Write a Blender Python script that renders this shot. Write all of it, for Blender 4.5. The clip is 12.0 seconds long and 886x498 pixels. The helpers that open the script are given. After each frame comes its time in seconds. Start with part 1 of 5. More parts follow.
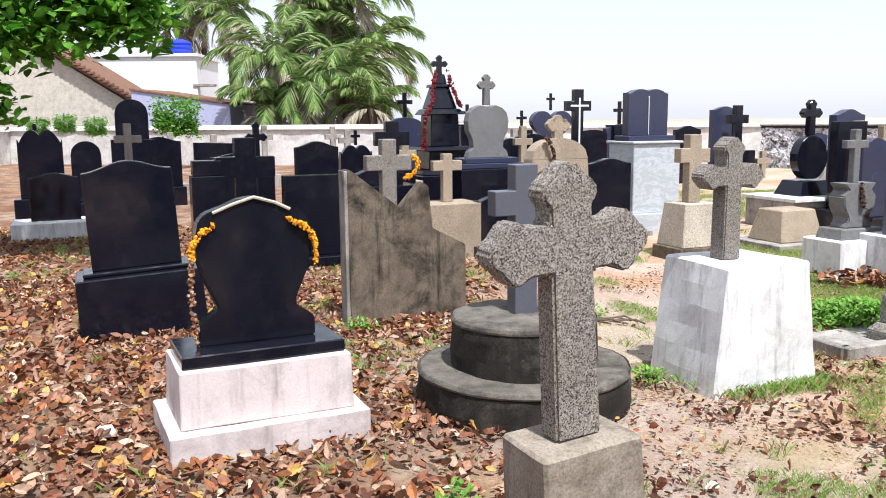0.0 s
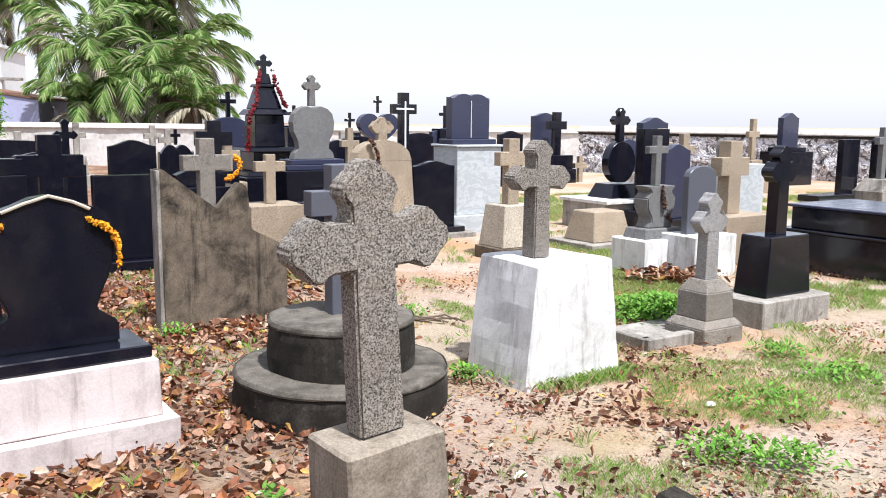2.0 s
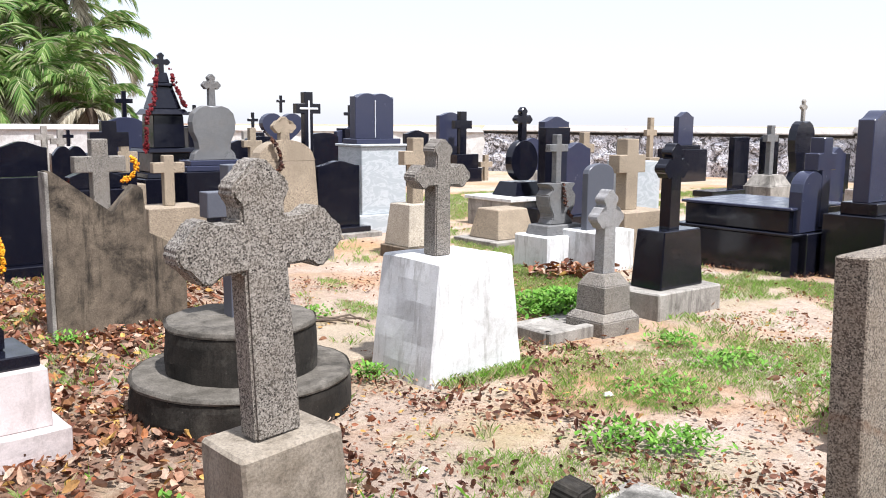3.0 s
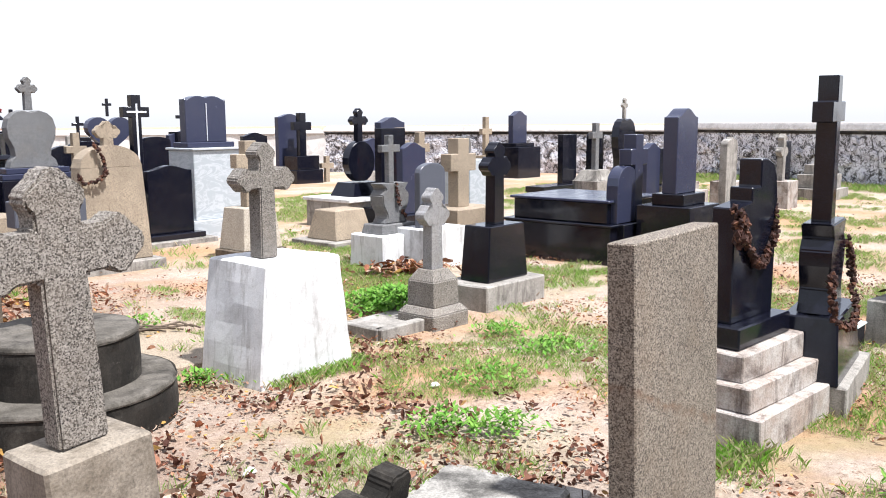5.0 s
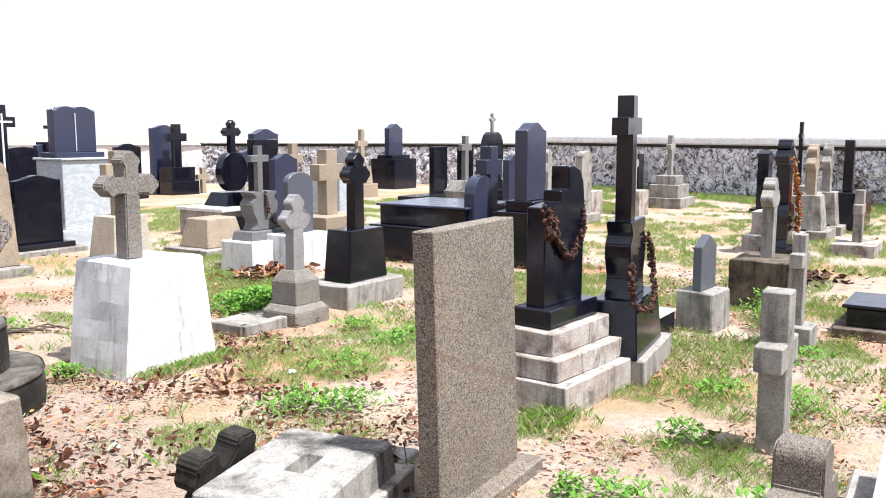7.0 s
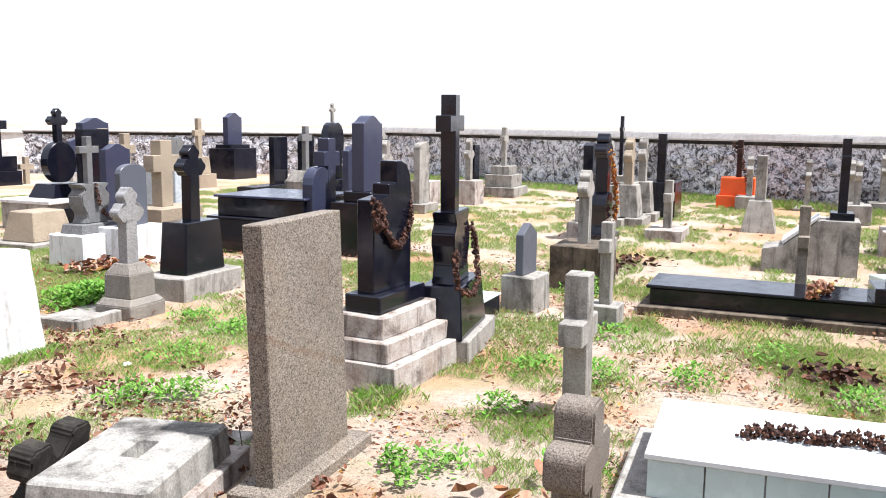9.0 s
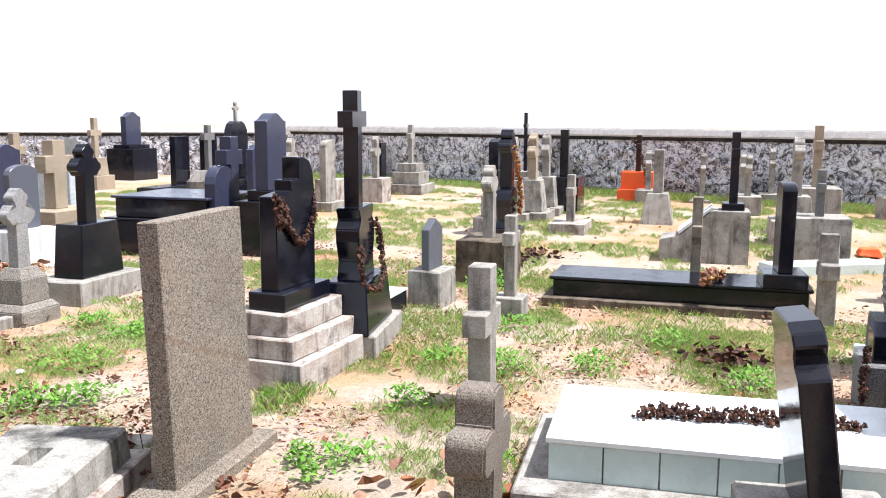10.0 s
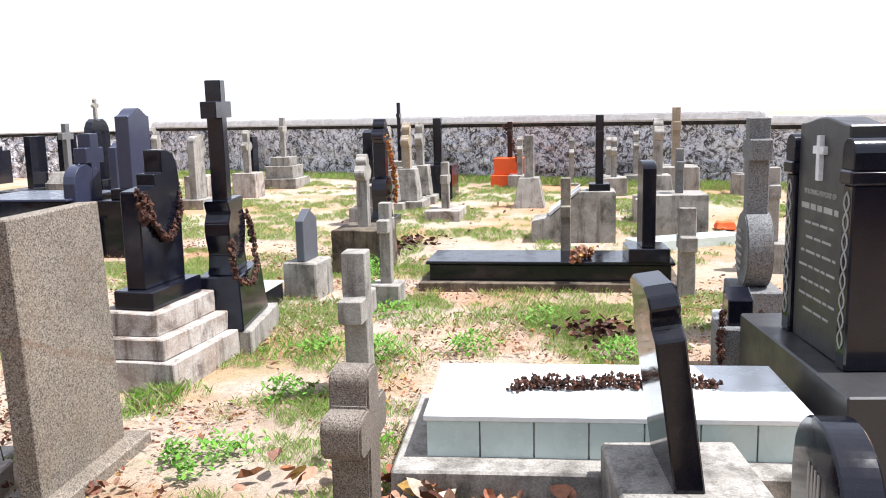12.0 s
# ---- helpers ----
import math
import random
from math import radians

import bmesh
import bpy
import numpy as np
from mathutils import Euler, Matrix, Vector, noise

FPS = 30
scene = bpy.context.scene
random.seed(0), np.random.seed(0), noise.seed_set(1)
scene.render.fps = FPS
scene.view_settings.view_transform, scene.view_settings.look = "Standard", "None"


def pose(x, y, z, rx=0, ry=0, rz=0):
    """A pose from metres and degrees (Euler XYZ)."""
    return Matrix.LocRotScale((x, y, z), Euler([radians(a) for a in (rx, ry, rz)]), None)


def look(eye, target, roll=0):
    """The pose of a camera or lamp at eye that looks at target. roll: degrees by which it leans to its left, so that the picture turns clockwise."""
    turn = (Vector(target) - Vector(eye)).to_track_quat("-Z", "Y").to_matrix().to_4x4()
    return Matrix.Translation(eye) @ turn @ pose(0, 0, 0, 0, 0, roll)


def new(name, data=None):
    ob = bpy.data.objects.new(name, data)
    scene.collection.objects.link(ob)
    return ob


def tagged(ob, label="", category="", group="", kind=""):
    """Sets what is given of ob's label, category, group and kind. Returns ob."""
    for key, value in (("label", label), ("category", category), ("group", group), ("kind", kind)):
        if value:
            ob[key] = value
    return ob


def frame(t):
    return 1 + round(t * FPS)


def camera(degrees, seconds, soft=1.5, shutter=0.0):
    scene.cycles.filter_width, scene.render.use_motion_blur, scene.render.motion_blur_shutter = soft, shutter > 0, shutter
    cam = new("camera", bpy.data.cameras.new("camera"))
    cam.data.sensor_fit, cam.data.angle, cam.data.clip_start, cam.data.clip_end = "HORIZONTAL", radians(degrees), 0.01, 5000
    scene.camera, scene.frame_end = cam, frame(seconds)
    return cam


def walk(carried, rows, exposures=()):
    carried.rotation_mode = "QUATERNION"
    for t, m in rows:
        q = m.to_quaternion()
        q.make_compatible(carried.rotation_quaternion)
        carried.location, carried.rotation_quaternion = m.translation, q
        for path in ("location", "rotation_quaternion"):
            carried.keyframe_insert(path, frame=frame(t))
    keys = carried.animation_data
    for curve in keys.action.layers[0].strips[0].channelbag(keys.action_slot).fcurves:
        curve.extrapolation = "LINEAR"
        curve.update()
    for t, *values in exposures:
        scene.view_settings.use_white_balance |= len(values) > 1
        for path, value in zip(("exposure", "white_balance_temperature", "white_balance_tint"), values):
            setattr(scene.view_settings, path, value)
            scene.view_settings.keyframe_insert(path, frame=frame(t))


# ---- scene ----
cam = camera(54.4, 12.0, 1.0)
PATH = [
    (0, (-0.022, -0.001, 1.518), (-0.060, 1.975, 1.213), -0.55),
    (0.5, (-0.002, -0.014, 1.522), (0.031, 1.961, 1.211), -0.69),
    (1, (0.014, -0.020, 1.521), (0.145, 1.953, 1.221), -0.12),
    (1.5, (0.041, -0.021, 1.517), (0.279, 1.942, 1.215), 0.43),
    (2, (0.063, -0.008, 1.503), (0.409, 1.939, 1.205), 0.59),
    (2.5, (0.087, -0.020, 1.502), (0.535, 1.906, 1.201), 0.36),
    (3, (0.107, -0.032, 1.500), (0.656, 1.868, 1.203), 0.43),
    (5, (0.195, -0.200, 1.512), (1.067, 1.575, 1.216), -0.29),
    (5.5, (0.231, -0.273, 1.500), (1.172, 1.467, 1.205), 0.06),
    (6, (0.159, -0.605, 1.505), (1.148, 1.110, 1.223), -0.18),
    (6.5, (0.138, -0.732, 1.498), (1.181, 0.953, 1.230), -0.11),
    (8.5, (-0.006, -1.057, 1.548), (1.300, 0.428, 1.249), 0.68),
    (9, (0.000, -1.088, 1.552), (1.377, 0.333, 1.261), 0.65),
    (9.5, (0.007, -1.112, 1.544), (1.442, 0.250, 1.252), 0.46),
    (10, (0.004, -1.136, 1.533), (1.522, 0.133, 1.240), 0.25),
    (10.5, (0.003, -1.159, 1.525), (1.578, 0.039, 1.234), -0.12),
    (11, (0.007, -1.167, 1.521), (1.624, -0.026, 1.230), -0.49),
    (11.5, (0.008, -1.174, 1.516), (1.653, -0.075, 1.221), -1.00),
    (12, (0.013, -1.184, 1.497), (1.690, -0.140, 1.184), -1.26),
]
walk(cam, [(t, look(eye, target, roll)) for t, eye, target, roll in PATH], [(0, 0.66), (3, 0.72), (6, 0.83), (9, 0.92), (12, 0.91)])

# ---- light ----
SUN_FROM = Vector((0.25, -0.50, 1.15)).normalized()
world = bpy.data.worlds.new("sky")
scene.world = world
world.use_nodes = True
wn = world.node_tree.nodes
sky = wn.new("ShaderNodeTexSky")
sky.sky_type = "NISHITA"
sky.sun_disc = False
sky.sun_elevation = math.asin(SUN_FROM.z)
sky.sun_rotation = math.atan2(SUN_FROM.x, SUN_FROM.y)
sky.air_density, sky.dust_density, sky.ozone_density = 1.0, 1.2, 1.0
wn["Background"].inputs["Strength"].default_value = 0.108
veil = wn.new("ShaderNodeMix")  # thin bright cloud over the whole sky
veil.data_type = "RGBA"
veil.inputs[0].default_value = 0.66
veil.inputs[7].default_value = (6.5, 6.7, 7.6, 1)
world.node_tree.links.new(sky.outputs[0], veil.inputs[6])
world.node_tree.links.new(veil.outputs[2], wn["Background"].inputs["Color"])
sun_data = bpy.data.lights.new("sun", "SUN")
sun_data.energy, sun_data.angle, sun_data.color = 5.0, radians(1.5), (0.99, 0.985, 1.0)
sun = new("sun", sun_data)
sun.matrix_world = look(SUN_FROM * 50, (0, 0, 0))


# ---- materials ----
class Nodes:
    """A small builder for node materials that are laid out in world space."""

    def __init__(self, name, rough=0.8, spec=0.5):
        self.m = bpy.data.materials.new(name)
        self.m.use_nodes = True
        self.t = self.m.node_tree
        self.b = self.t.nodes["Principled BSDF"]
        self.b.inputs["Roughness"].default_value = rough
        self.b.inputs["Specular IOR Level"].default_value = spec
        self.pos = self.t.nodes.new("ShaderNodeNewGeometry").outputs["Position"]

    def link(self, a, b):
        self.t.links.new(a, b)

    def scaled(self, sx, sy, sz):
        n = self.t.nodes.new("ShaderNodeVectorMath")
        n.operation = "MULTIPLY"
        n.inputs[1].default_value = (sx, sy, sz)
        self.link(self.pos, n.inputs[0])
        return n.outputs[0]

    def noise(self, scale, detail=4.0, rough=0.6, vec=None, dist=0.0):
        n = self.t.nodes.new("ShaderNodeTexNoise")
        n.inputs["Scale"].default_value, n.inputs["Detail"].default_value = scale, detail
        n.inputs["Roughness"].default_value, n.inputs["Distortion"].default_value = rough, dist
        self.link(vec or self.pos, n.inputs["Vector"])
        return n.outputs["Fac"]

    def voronoi(self, scale, feature="F1", out="Distance", vec=None):
        n = self.t.nodes.new("ShaderNodeTexVoronoi")
        n.feature = feature
        n.inputs["Scale"].default_value = scale
        self.link(vec or self.pos, n.inputs["Vector"])
        return n.outputs[out]

    def ramp(self, fac, *stops):
        n = self.t.nodes.new("ShaderNodeValToRGB")
        e = n.color_ramp.elements
        while len(e) < len(stops):
            e.new(0.5)
        for s, (p, c) in zip(e, stops):
            s.position = p
            s.color = (*c, 1) if not isinstance(c, (int, float)) else (c, c, c, 1)
        self.link(fac, n.inputs[0])
        return n.outputs[0]

    def mix(self, fac, a, b, kind="MIX"):
        n = self.t.nodes.new("ShaderNodeMix")
        n.data_type, n.blend_type = "RGBA", kind
        for i, v in ((0, fac), (6, a), (7, b)):
            if isinstance(v, (int, float)):
                n.inputs[i].default_value = v
            elif isinstance(v, tuple):
                n.inputs[i].default_value = (*v, 1)
            else:
                self.link(v, n.inputs[i])
        return n.outputs[2]

    def island(self):
        return self.t.nodes.new("ShaderNodeNewGeometry").outputs["Random Per Island"]

    def done(self, color, bump=None, strength=0.3, dist=0.01, rough=None):
        self.link(color, self.b.inputs["Base Color"])
        if rough is not None:
            self.link(rough, self.b.inputs["Roughness"])
        if bump is not None:
            n = self.t.nodes.new("ShaderNodeBump")
            n.inputs["Strength"].default_value, n.inputs["Distance"].default_value = strength, dist
            self.link(bump, n.inputs["Height"])
            self.link(n.outputs[0], self.b.inputs["Normal"])
        return self.m


def granite(name, light, mid, dark, scale=170.0, rough=0.75, stain=(0.2, 0.16, 0.12), amount=0.35, vein=0.0):
    n = Nodes(name, rough, 0.4)
    cells = n.voronoi(scale, out="Color")
    grain = n.ramp(cells, (0.12, dark), (0.34, mid), (0.62, light), (0.86, tuple(min(1, c * 1.2) for c in light)))
    fine = n.ramp(n.noise(scale * 0.45, 4, 0.7), (0.36, 0.62), (0.6, 1.0))
    c = n.mix(1.0, grain, fine, "MULTIPLY")
    cloud = n.ramp(n.noise(2.4, 5, 0.6), (0.3, 0.78), (0.7, 1.08))
    c = n.mix(1.0, c, cloud, "MULTIPLY")
    if vein:
        dot = n.t.nodes.new("ShaderNodeVectorMath")
        dot.operation = "DOT_PRODUCT"
        dot.inputs[1].default_value = (0.36, 0.17, 1.0)
        n.link(n.pos, dot.inputs[0])
        bend = n.t.nodes.new("ShaderNodeMath")
        bend.operation = "MULTIPLY_ADD"
        n.link(n.noise(7, 5, 0.6), bend.inputs[0])
        bend.inputs[1].default_value = 0.10
        n.link(dot.outputs["Value"], bend.inputs[2])
        shift = n.t.nodes.new("ShaderNodeMath")
        shift.operation = "SUBTRACT"
        n.link(bend.outputs[0], shift.inputs[0])
        shift.inputs[1].default_value = 1.205
        c = n.mix(n.mix(1.0, n.ramp(shift.outputs[0], (0.47, 0.0), (0.5, vein), (0.515, 0.0)), n.ramp(n.noise(18, 5), (0.35, 0.1), (0.6, 1.0)), "MULTIPLY"), c, (0.13, 0.065, 0.035))
    dirt = n.ramp(n.noise(5, 6, 0.65), (0.48, 0.0), (0.75, amount))
    c = n.mix(dirt, c, stain)
    return n.done(c, n.noise(scale * 0.6, 3), 0.35, 0.004)


def polished(name, color, speck, rough=0.12, spec=0.22):
    n = Nodes(name, rough, spec)
    c = n.mix(n.ramp(n.voronoi(420, out="Color"), (0.7, 0.0), (0.95, 0.6)), color, speck)
    dust = n.ramp(n.noise(6, 6, 0.7), (0.5, 0.0), (0.8, 0.03))
    c = n.mix(dust, c, (0.25, 0.23, 0.2))
    r = n.ramp(n.noise(9, 5), (0.35, rough), (0.75, rough + 0.18))
    return n.done(c, n.noise(3, 3), 0.03, 0.01, r)


def cement(name, base, second, stain, amount=0.6, streak=0.5, rough=0.88, bump=0.35):
    n = Nodes(name, rough, 0.3)
    c = n.mix(n.ramp(n.noise(7, 6, 0.65), (0.35, 0.0), (0.68, 1.0)), base, second)
    blot = n.ramp(n.noise(3.2, 8, 0.72, dist=0.4), (0.5, 0.0), (0.66, amount))
    c = n.mix(blot, c, stain)
    drip = n.ramp(n.noise(1.0, 6, 0.7, n.scaled(14, 14, 1.6)), (0.52, 0.0), (0.72, streak))
    c = n.mix(drip, c, stain)
    fleck = n.ramp(n.noise(110, 4), (0.3, 0.86 if bump < 0.3 else 0.6), (0.6, 1.0))
    c = n.mix(1.0, c, fleck, "MULTIPLY")
    pits = n.ramp(n.noise(26, 7, 0.75), (0.62, 0.0), (0.72, 0.55 if bump >= 0.3 else 0.2))
    c = n.mix(pits, c, stain)
    return n.done(c, n.noise(60, 6, 0.7), bump * 1.4, 0.006)


def paint(name, color, amount=0.25, stain=(0.3, 0.28, 0.25)):
    return cement(name, color, tuple(c * 0.9 for c in color), stain, amount, amount, 0.8, 0.2)


def island_mix(name, *colors, rough=0.7, trans=0.0):
    n = Nodes(name, rough, 0.25)
    stops = [((k + 0.5) / len(colors), c) for k, c in enumerate(colors)]
    c = n.ramp(n.island(), *stops)
    c = n.mix(1.0, c, n.ramp(n.noise(60, 3), (0.3, 0.65), (0.7, 1.1)), "MULTIPLY")
    if trans:
        glow = n.t.nodes.new("ShaderNodeBsdfTranslucent")
        n.link(c, glow.inputs[0])
        both = n.t.nodes.new("ShaderNodeMixShader")
        both.inputs[0].default_value = trans
        n.link(n.b.outputs[0], both.inputs[1])
        n.link(glow.outputs[0], both.inputs[2])
        n.link(both.outputs[0], n.t.nodes["Material Output"].inputs[0])
    return n.done(c)


M_BLACK = polished("black_granite", (0.005, 0.0055, 0.011), (0.018, 0.019, 0.028), 0.07, 0.40)
M_GLOSSY = polished("mirror_black_granite", (0.006, 0.0065, 0.011), (0.016, 0.016, 0.022), 0.04, 0.36)
M_DUSTY = polished("dusty_black_granite", (0.036, 0.035, 0.036), (0.075, 0.073, 0.073), 0.3, 0.35)
M_BLUE = polished("navy_granite", (0.030, 0.034, 0.064), (0.062, 0.066, 0.10), 0.12, 0.5)
M_SLATE = polished("slate_grey_granite", (0.085, 0.09, 0.11), (0.17, 0.17, 0.19), 0.3, 0.3)
M_GREY = granite("grey_speckled_granite", (0.33, 0.30, 0.265), (0.125, 0.108, 0.09), (0.013, 0.010, 0.008), 265)
M_ROUGH = granite("rough_brown_granite", (0.25, 0.215, 0.18), (0.13, 0.105, 0.085), (0.025, 0.02, 0.016), 380, amount=0.5, stain=(0.09, 0.06, 0.04))
M_SLAB = granite("brown_grey_granite", (0.31, 0.265, 0.215), (0.125, 0.10, 0.078), (0.022, 0.017, 0.013), 255, amount=0.35, stain=(0.17, 0.115, 0.075), vein=0.7)
M_TAN = granite("tan_granite", (0.44, 0.36, 0.265), (0.32, 0.25, 0.18), (0.12, 0.09, 0.065), 220)
M_PTAN = granite("pale_tan_granite", (0.58, 0.52, 0.43), (0.46, 0.40, 0.32), (0.22, 0.18, 0.14), 220)
M_DGREY = granite("dark_grey_granite", (0.22, 0.22, 0.22), (0.13, 0.13, 0.135), (0.04, 0.04, 0.04), 220)
M_PALE = granite("pale_grey_granite", (0.36, 0.35, 0.35), (0.25, 0.245, 0.245), (0.10, 0.10, 0.10), 240)
M_CEM = cement("grey_cement", (0.40, 0.375, 0.34), (0.25, 0.23, 0.205), (0.045, 0.039, 0.033), 0.7, 0.7)
M_CEMDARK = cement("mouldy_cement", (0.19, 0.15, 0.11), (0.085, 0.067, 0.05), (0.012, 0.010, 0.008), 0.97, 0.95)
M_CEMPED = cement("black_cement", (0.030, 0.025, 0.020), (0.009, 0.008, 0.0065), (0.20, 0.18, 0.15), 0.3, 0.05)
# lichen grey paled by the sunlight on the pedestal tops
M_LITLICHEN = cement("sunlit_lichen_cement", (0.17, 0.152, 0.13), (0.07, 0.062, 0.05), (0.02, 0.017, 0.014), 0.9, 0.0)
M_MOSS = cement("mossy_limewash", (0.42, 0.40, 0.365), (0.28, 0.265, 0.24), (0.045, 0.042, 0.037), 0.85, 0.6)
M_WHITE = cement("whitewash", (0.72, 0.72, 0.725), (0.64, 0.64, 0.63), (0.25, 0.235, 0.215), 0.45, 0.8, 0.8, 0.2)
M_PINK = cement("pinkish_whitewash", (0.62, 0.55, 0.54), (0.56, 0.49, 0.475), (0.17, 0.14, 0.125), 0.4, 0.45, 0.8, 0.2)
M_STEP = cement("stained_limewash", (0.52, 0.485, 0.45), (0.35, 0.28, 0.235), (0.075, 0.045, 0.034), 0.85, 0.9)


def glazed(name, color, grime):
    n = Nodes(name, 0.22, 0.5)
    c = n.mix(n.ramp(n.noise(3.5, 5), (0.35, 0.0), (0.75, 1.0)), color, tuple(v * 0.86 for v in color))
    c = n.mix(n.ramp(n.noise(11, 7, 0.7), (0.55, 0.0), (0.8, 0.4)), c, grime)
    return n.done(c, n.noise(5, 2), 0.04, 0.01, n.ramp(n.noise(8, 5), (0.4, 0.15), (0.7, 0.4)))


M_TILE = glazed("pale_green_tile", (0.50, 0.60, 0.575), (0.33, 0.35, 0.32))
M_TILETOP = glazed("white_tile", (0.72, 0.75, 0.75), (0.5, 0.5, 0.48))
M_ORANGE = paint("orange_paint", (0.85, 0.13, 0.035), 0.1, (0.4, 0.08, 0.03))
M_MARBLE = Nodes("grey_marble", 0.4, 0.4)
M_MARBLE = M_MARBLE.done(M_MARBLE.mix(M_MARBLE.ramp(M_MARBLE.noise(2.5, 8, 0.6, M_MARBLE.scaled(1, 1, 2.2), 2.5), (0.42, 0.0), (0.5, 0.5), (0.58, 0.05)), (0.36, 0.39, 0.41), (0.6, 0.62, 0.64)))
M_SILVER = paint("white_inlay", (0.72, 0.74, 0.78), 0.1)
M_TEXT = paint("pale_lettering", (0.34, 0.33, 0.31), 0.3)
M_DRY = island_mix("dead_leaves", (0.09, 0.033, 0.02), (0.20, 0.072, 0.04), (0.32, 0.145, 0.085), (0.42, 0.25, 0.165), (0.13, 0.045, 0.028), (0.50, 0.35, 0.25), (0.28, 0.09, 0.042), (0.22, 0.105, 0.062), (0.56, 0.43, 0.33), (0.10, 0.05, 0.03), (0.36, 0.14, 0.055), (0.16, 0.06, 0.035), (0.50, 0.30, 0.09))
M_DRYDARK = island_mix("broken_dark_leaves", (0.06, 0.022, 0.014), (0.12, 0.045, 0.027), (0.20, 0.085, 0.052), (0.085, 0.033, 0.02), (0.30, 0.17, 0.11), (0.15, 0.06, 0.035))
M_GRASS = island_mix("grass", (0.24, 0.50, 0.06), (0.34, 0.58, 0.11), (0.44, 0.60, 0.18), (0.58, 0.56, 0.30), (0.60, 0.52, 0.34), (0.28, 0.40, 0.11), trans=0.4)
M_WEED = island_mix("weed_leaves", (0.11, 0.29, 0.035), (0.16, 0.38, 0.05), (0.24, 0.46, 0.08), (0.09, 0.19, 0.04), (0.20, 0.36, 0.06), trans=0.3)
M_LEAF = island_mix("tree_leaves", (0.08, 0.27, 0.025), (0.15, 0.40, 0.04), (0.24, 0.50, 0.07), (0.05, 0.15, 0.02), trans=0.5)
M_FROND = island_mix("palm_leaflets", (0.10, 0.21, 0.045), (0.18, 0.30, 0.07), (0.27, 0.36, 0.12), (0.42, 0.42, 0.26), trans=0.3)
M_FRONDDRY = island_mix("dry_palm_leaflets", (0.36, 0.32, 0.24), (0.50, 0.46, 0.36), (0.26, 0.22, 0.16))
M_BARK = cement("bark", (0.16, 0.12, 0.09), (0.09, 0.07, 0.05), (0.04, 0.03, 0.025))
M_MARIGOLD = island_mix("marigold", (0.75, 0.30, 0.01), (0.85, 0.42, 0.02), (0.65, 0.2, 0.01))
M_RUST = island_mix("rust_flowers", (0.22, 0.05, 0.015), (0.35, 0.12, 0.02), (0.12, 0.04, 0.02), (0.45, 0.22, 0.04))
M_REDFLOWER = island_mix("dark_red_flowers", (0.13, 0.008, 0.012), (0.22, 0.015, 0.02), (0.07, 0.006, 0.01))
M_WITHER = island_mix("withered_flowers", (0.04, 0.018, 0.014), (0.08, 0.032, 0.022), (0.022, 0.012, 0.011), (0.14, 0.06, 0.035))
M_ROPE = paint("pale_string", (0.6, 0.52, 0.4), 0.2)
M_PLASTIC = paint("white_plastic", (0.75, 0.72, 0.72), 0.1)
M_BLUETANK = paint("blue_plastic", (0.02, 0.05, 0.62), 0.05)
M_HOUSEWHITE = paint("white_house_paint", (0.84, 0.86, 0.88), 0.05)
M_LILAC = paint("faded_lilac_paint", (0.42, 0.43, 0.62), 0.35, (0.35, 0.33, 0.36))
M_OLDWALL = cement("peeling_plaster", (0.60, 0.56, 0.48), (0.45, 0.42, 0.37), (0.30, 0.27, 0.23), 0.5, 0.3)
M_ROOFTILE = cement("clay_roof_tile", (0.26, 0.13, 0.08), (0.16, 0.09, 0.06), (0.06, 0.045, 0.04))
M_COPING = cement("weathered_coping", (0.78, 0.76, 0.74), (0.64, 0.61, 0.59), (0.30, 0.27, 0.25), 0.45, 0.4)


def ground_material():
    n = Nodes("sandy_ground", 0.95, 0.1)
    sand = n.mix(n.ramp(n.noise(1.3, 7, 0.65), (0.35, 0.0), (0.65, 1.0)), (0.47, 0.355, 0.275), (0.60, 0.50, 0.42))
    sand = n.mix(n.ramp(n.noise(0.55, 6, 0.6), (0.46, 0.0), (0.6, 0.85)), sand, (0.50, 0.285, 0.155))
    sand = n.mix(1.0, sand, n.ramp(n.noise(9, 8, 0.75), (0.3, 0.72), (0.62, 1.04)), "MULTIPLY")
    sand = n.mix(1.0, sand, n.ramp(n.noise(150, 4), (0.3, 0.66), (0.65, 1.06)), "MULTIPLY")
    green = n.mix(n.noise(32, 7, 0.75), (0.25, 0.27, 0.09), (0.44, 0.38, 0.23))
    c = n.mix(n.ramp(n.noise(0.9, 9, 0.75, dist=0.5), (0.48, 0.0), (0.64, 0.42)), sand, green)
    crumbs = n.ramp(n.noise(46, 8, 0.78), (0.52, 0.0), (0.6, 0.85))
    crumbs = n.mix(1.0, crumbs, n.ramp(n.noise(2.6, 8, 0.75), (0.40, 0.12), (0.58, 1.0)), "MULTIPLY")
    c = n.mix(crumbs, c, (0.17, 0.10, 0.062))
    sep = n.t.nodes.new("ShaderNodeSeparateXYZ")
    n.link(n.pos, sep.inputs[0])
    west = n.t.nodes.new("ShaderNodeMapRange")  # brown leaf mould under the trees to the west
    west.inputs[1].default_value, west.inputs[2].default_value = 1.6, -0.6
    n.link(sep.outputs[0], west.inputs[0])
    mould = n.mix(1.0, west.outputs[0], n.ramp(n.noise(1.6, 8, 0.75), (0.34, 0.1), (0.56, 0.95)), "MULTIPLY")
    c = n.mix(mould, c, n.mix(n.noise(55, 7, 0.75), (0.055, 0.024, 0.014), (0.24, 0.12, 0.075)))
    return n.done(c, n.noise(30, 9, 0.75), 0.9, 0.025)


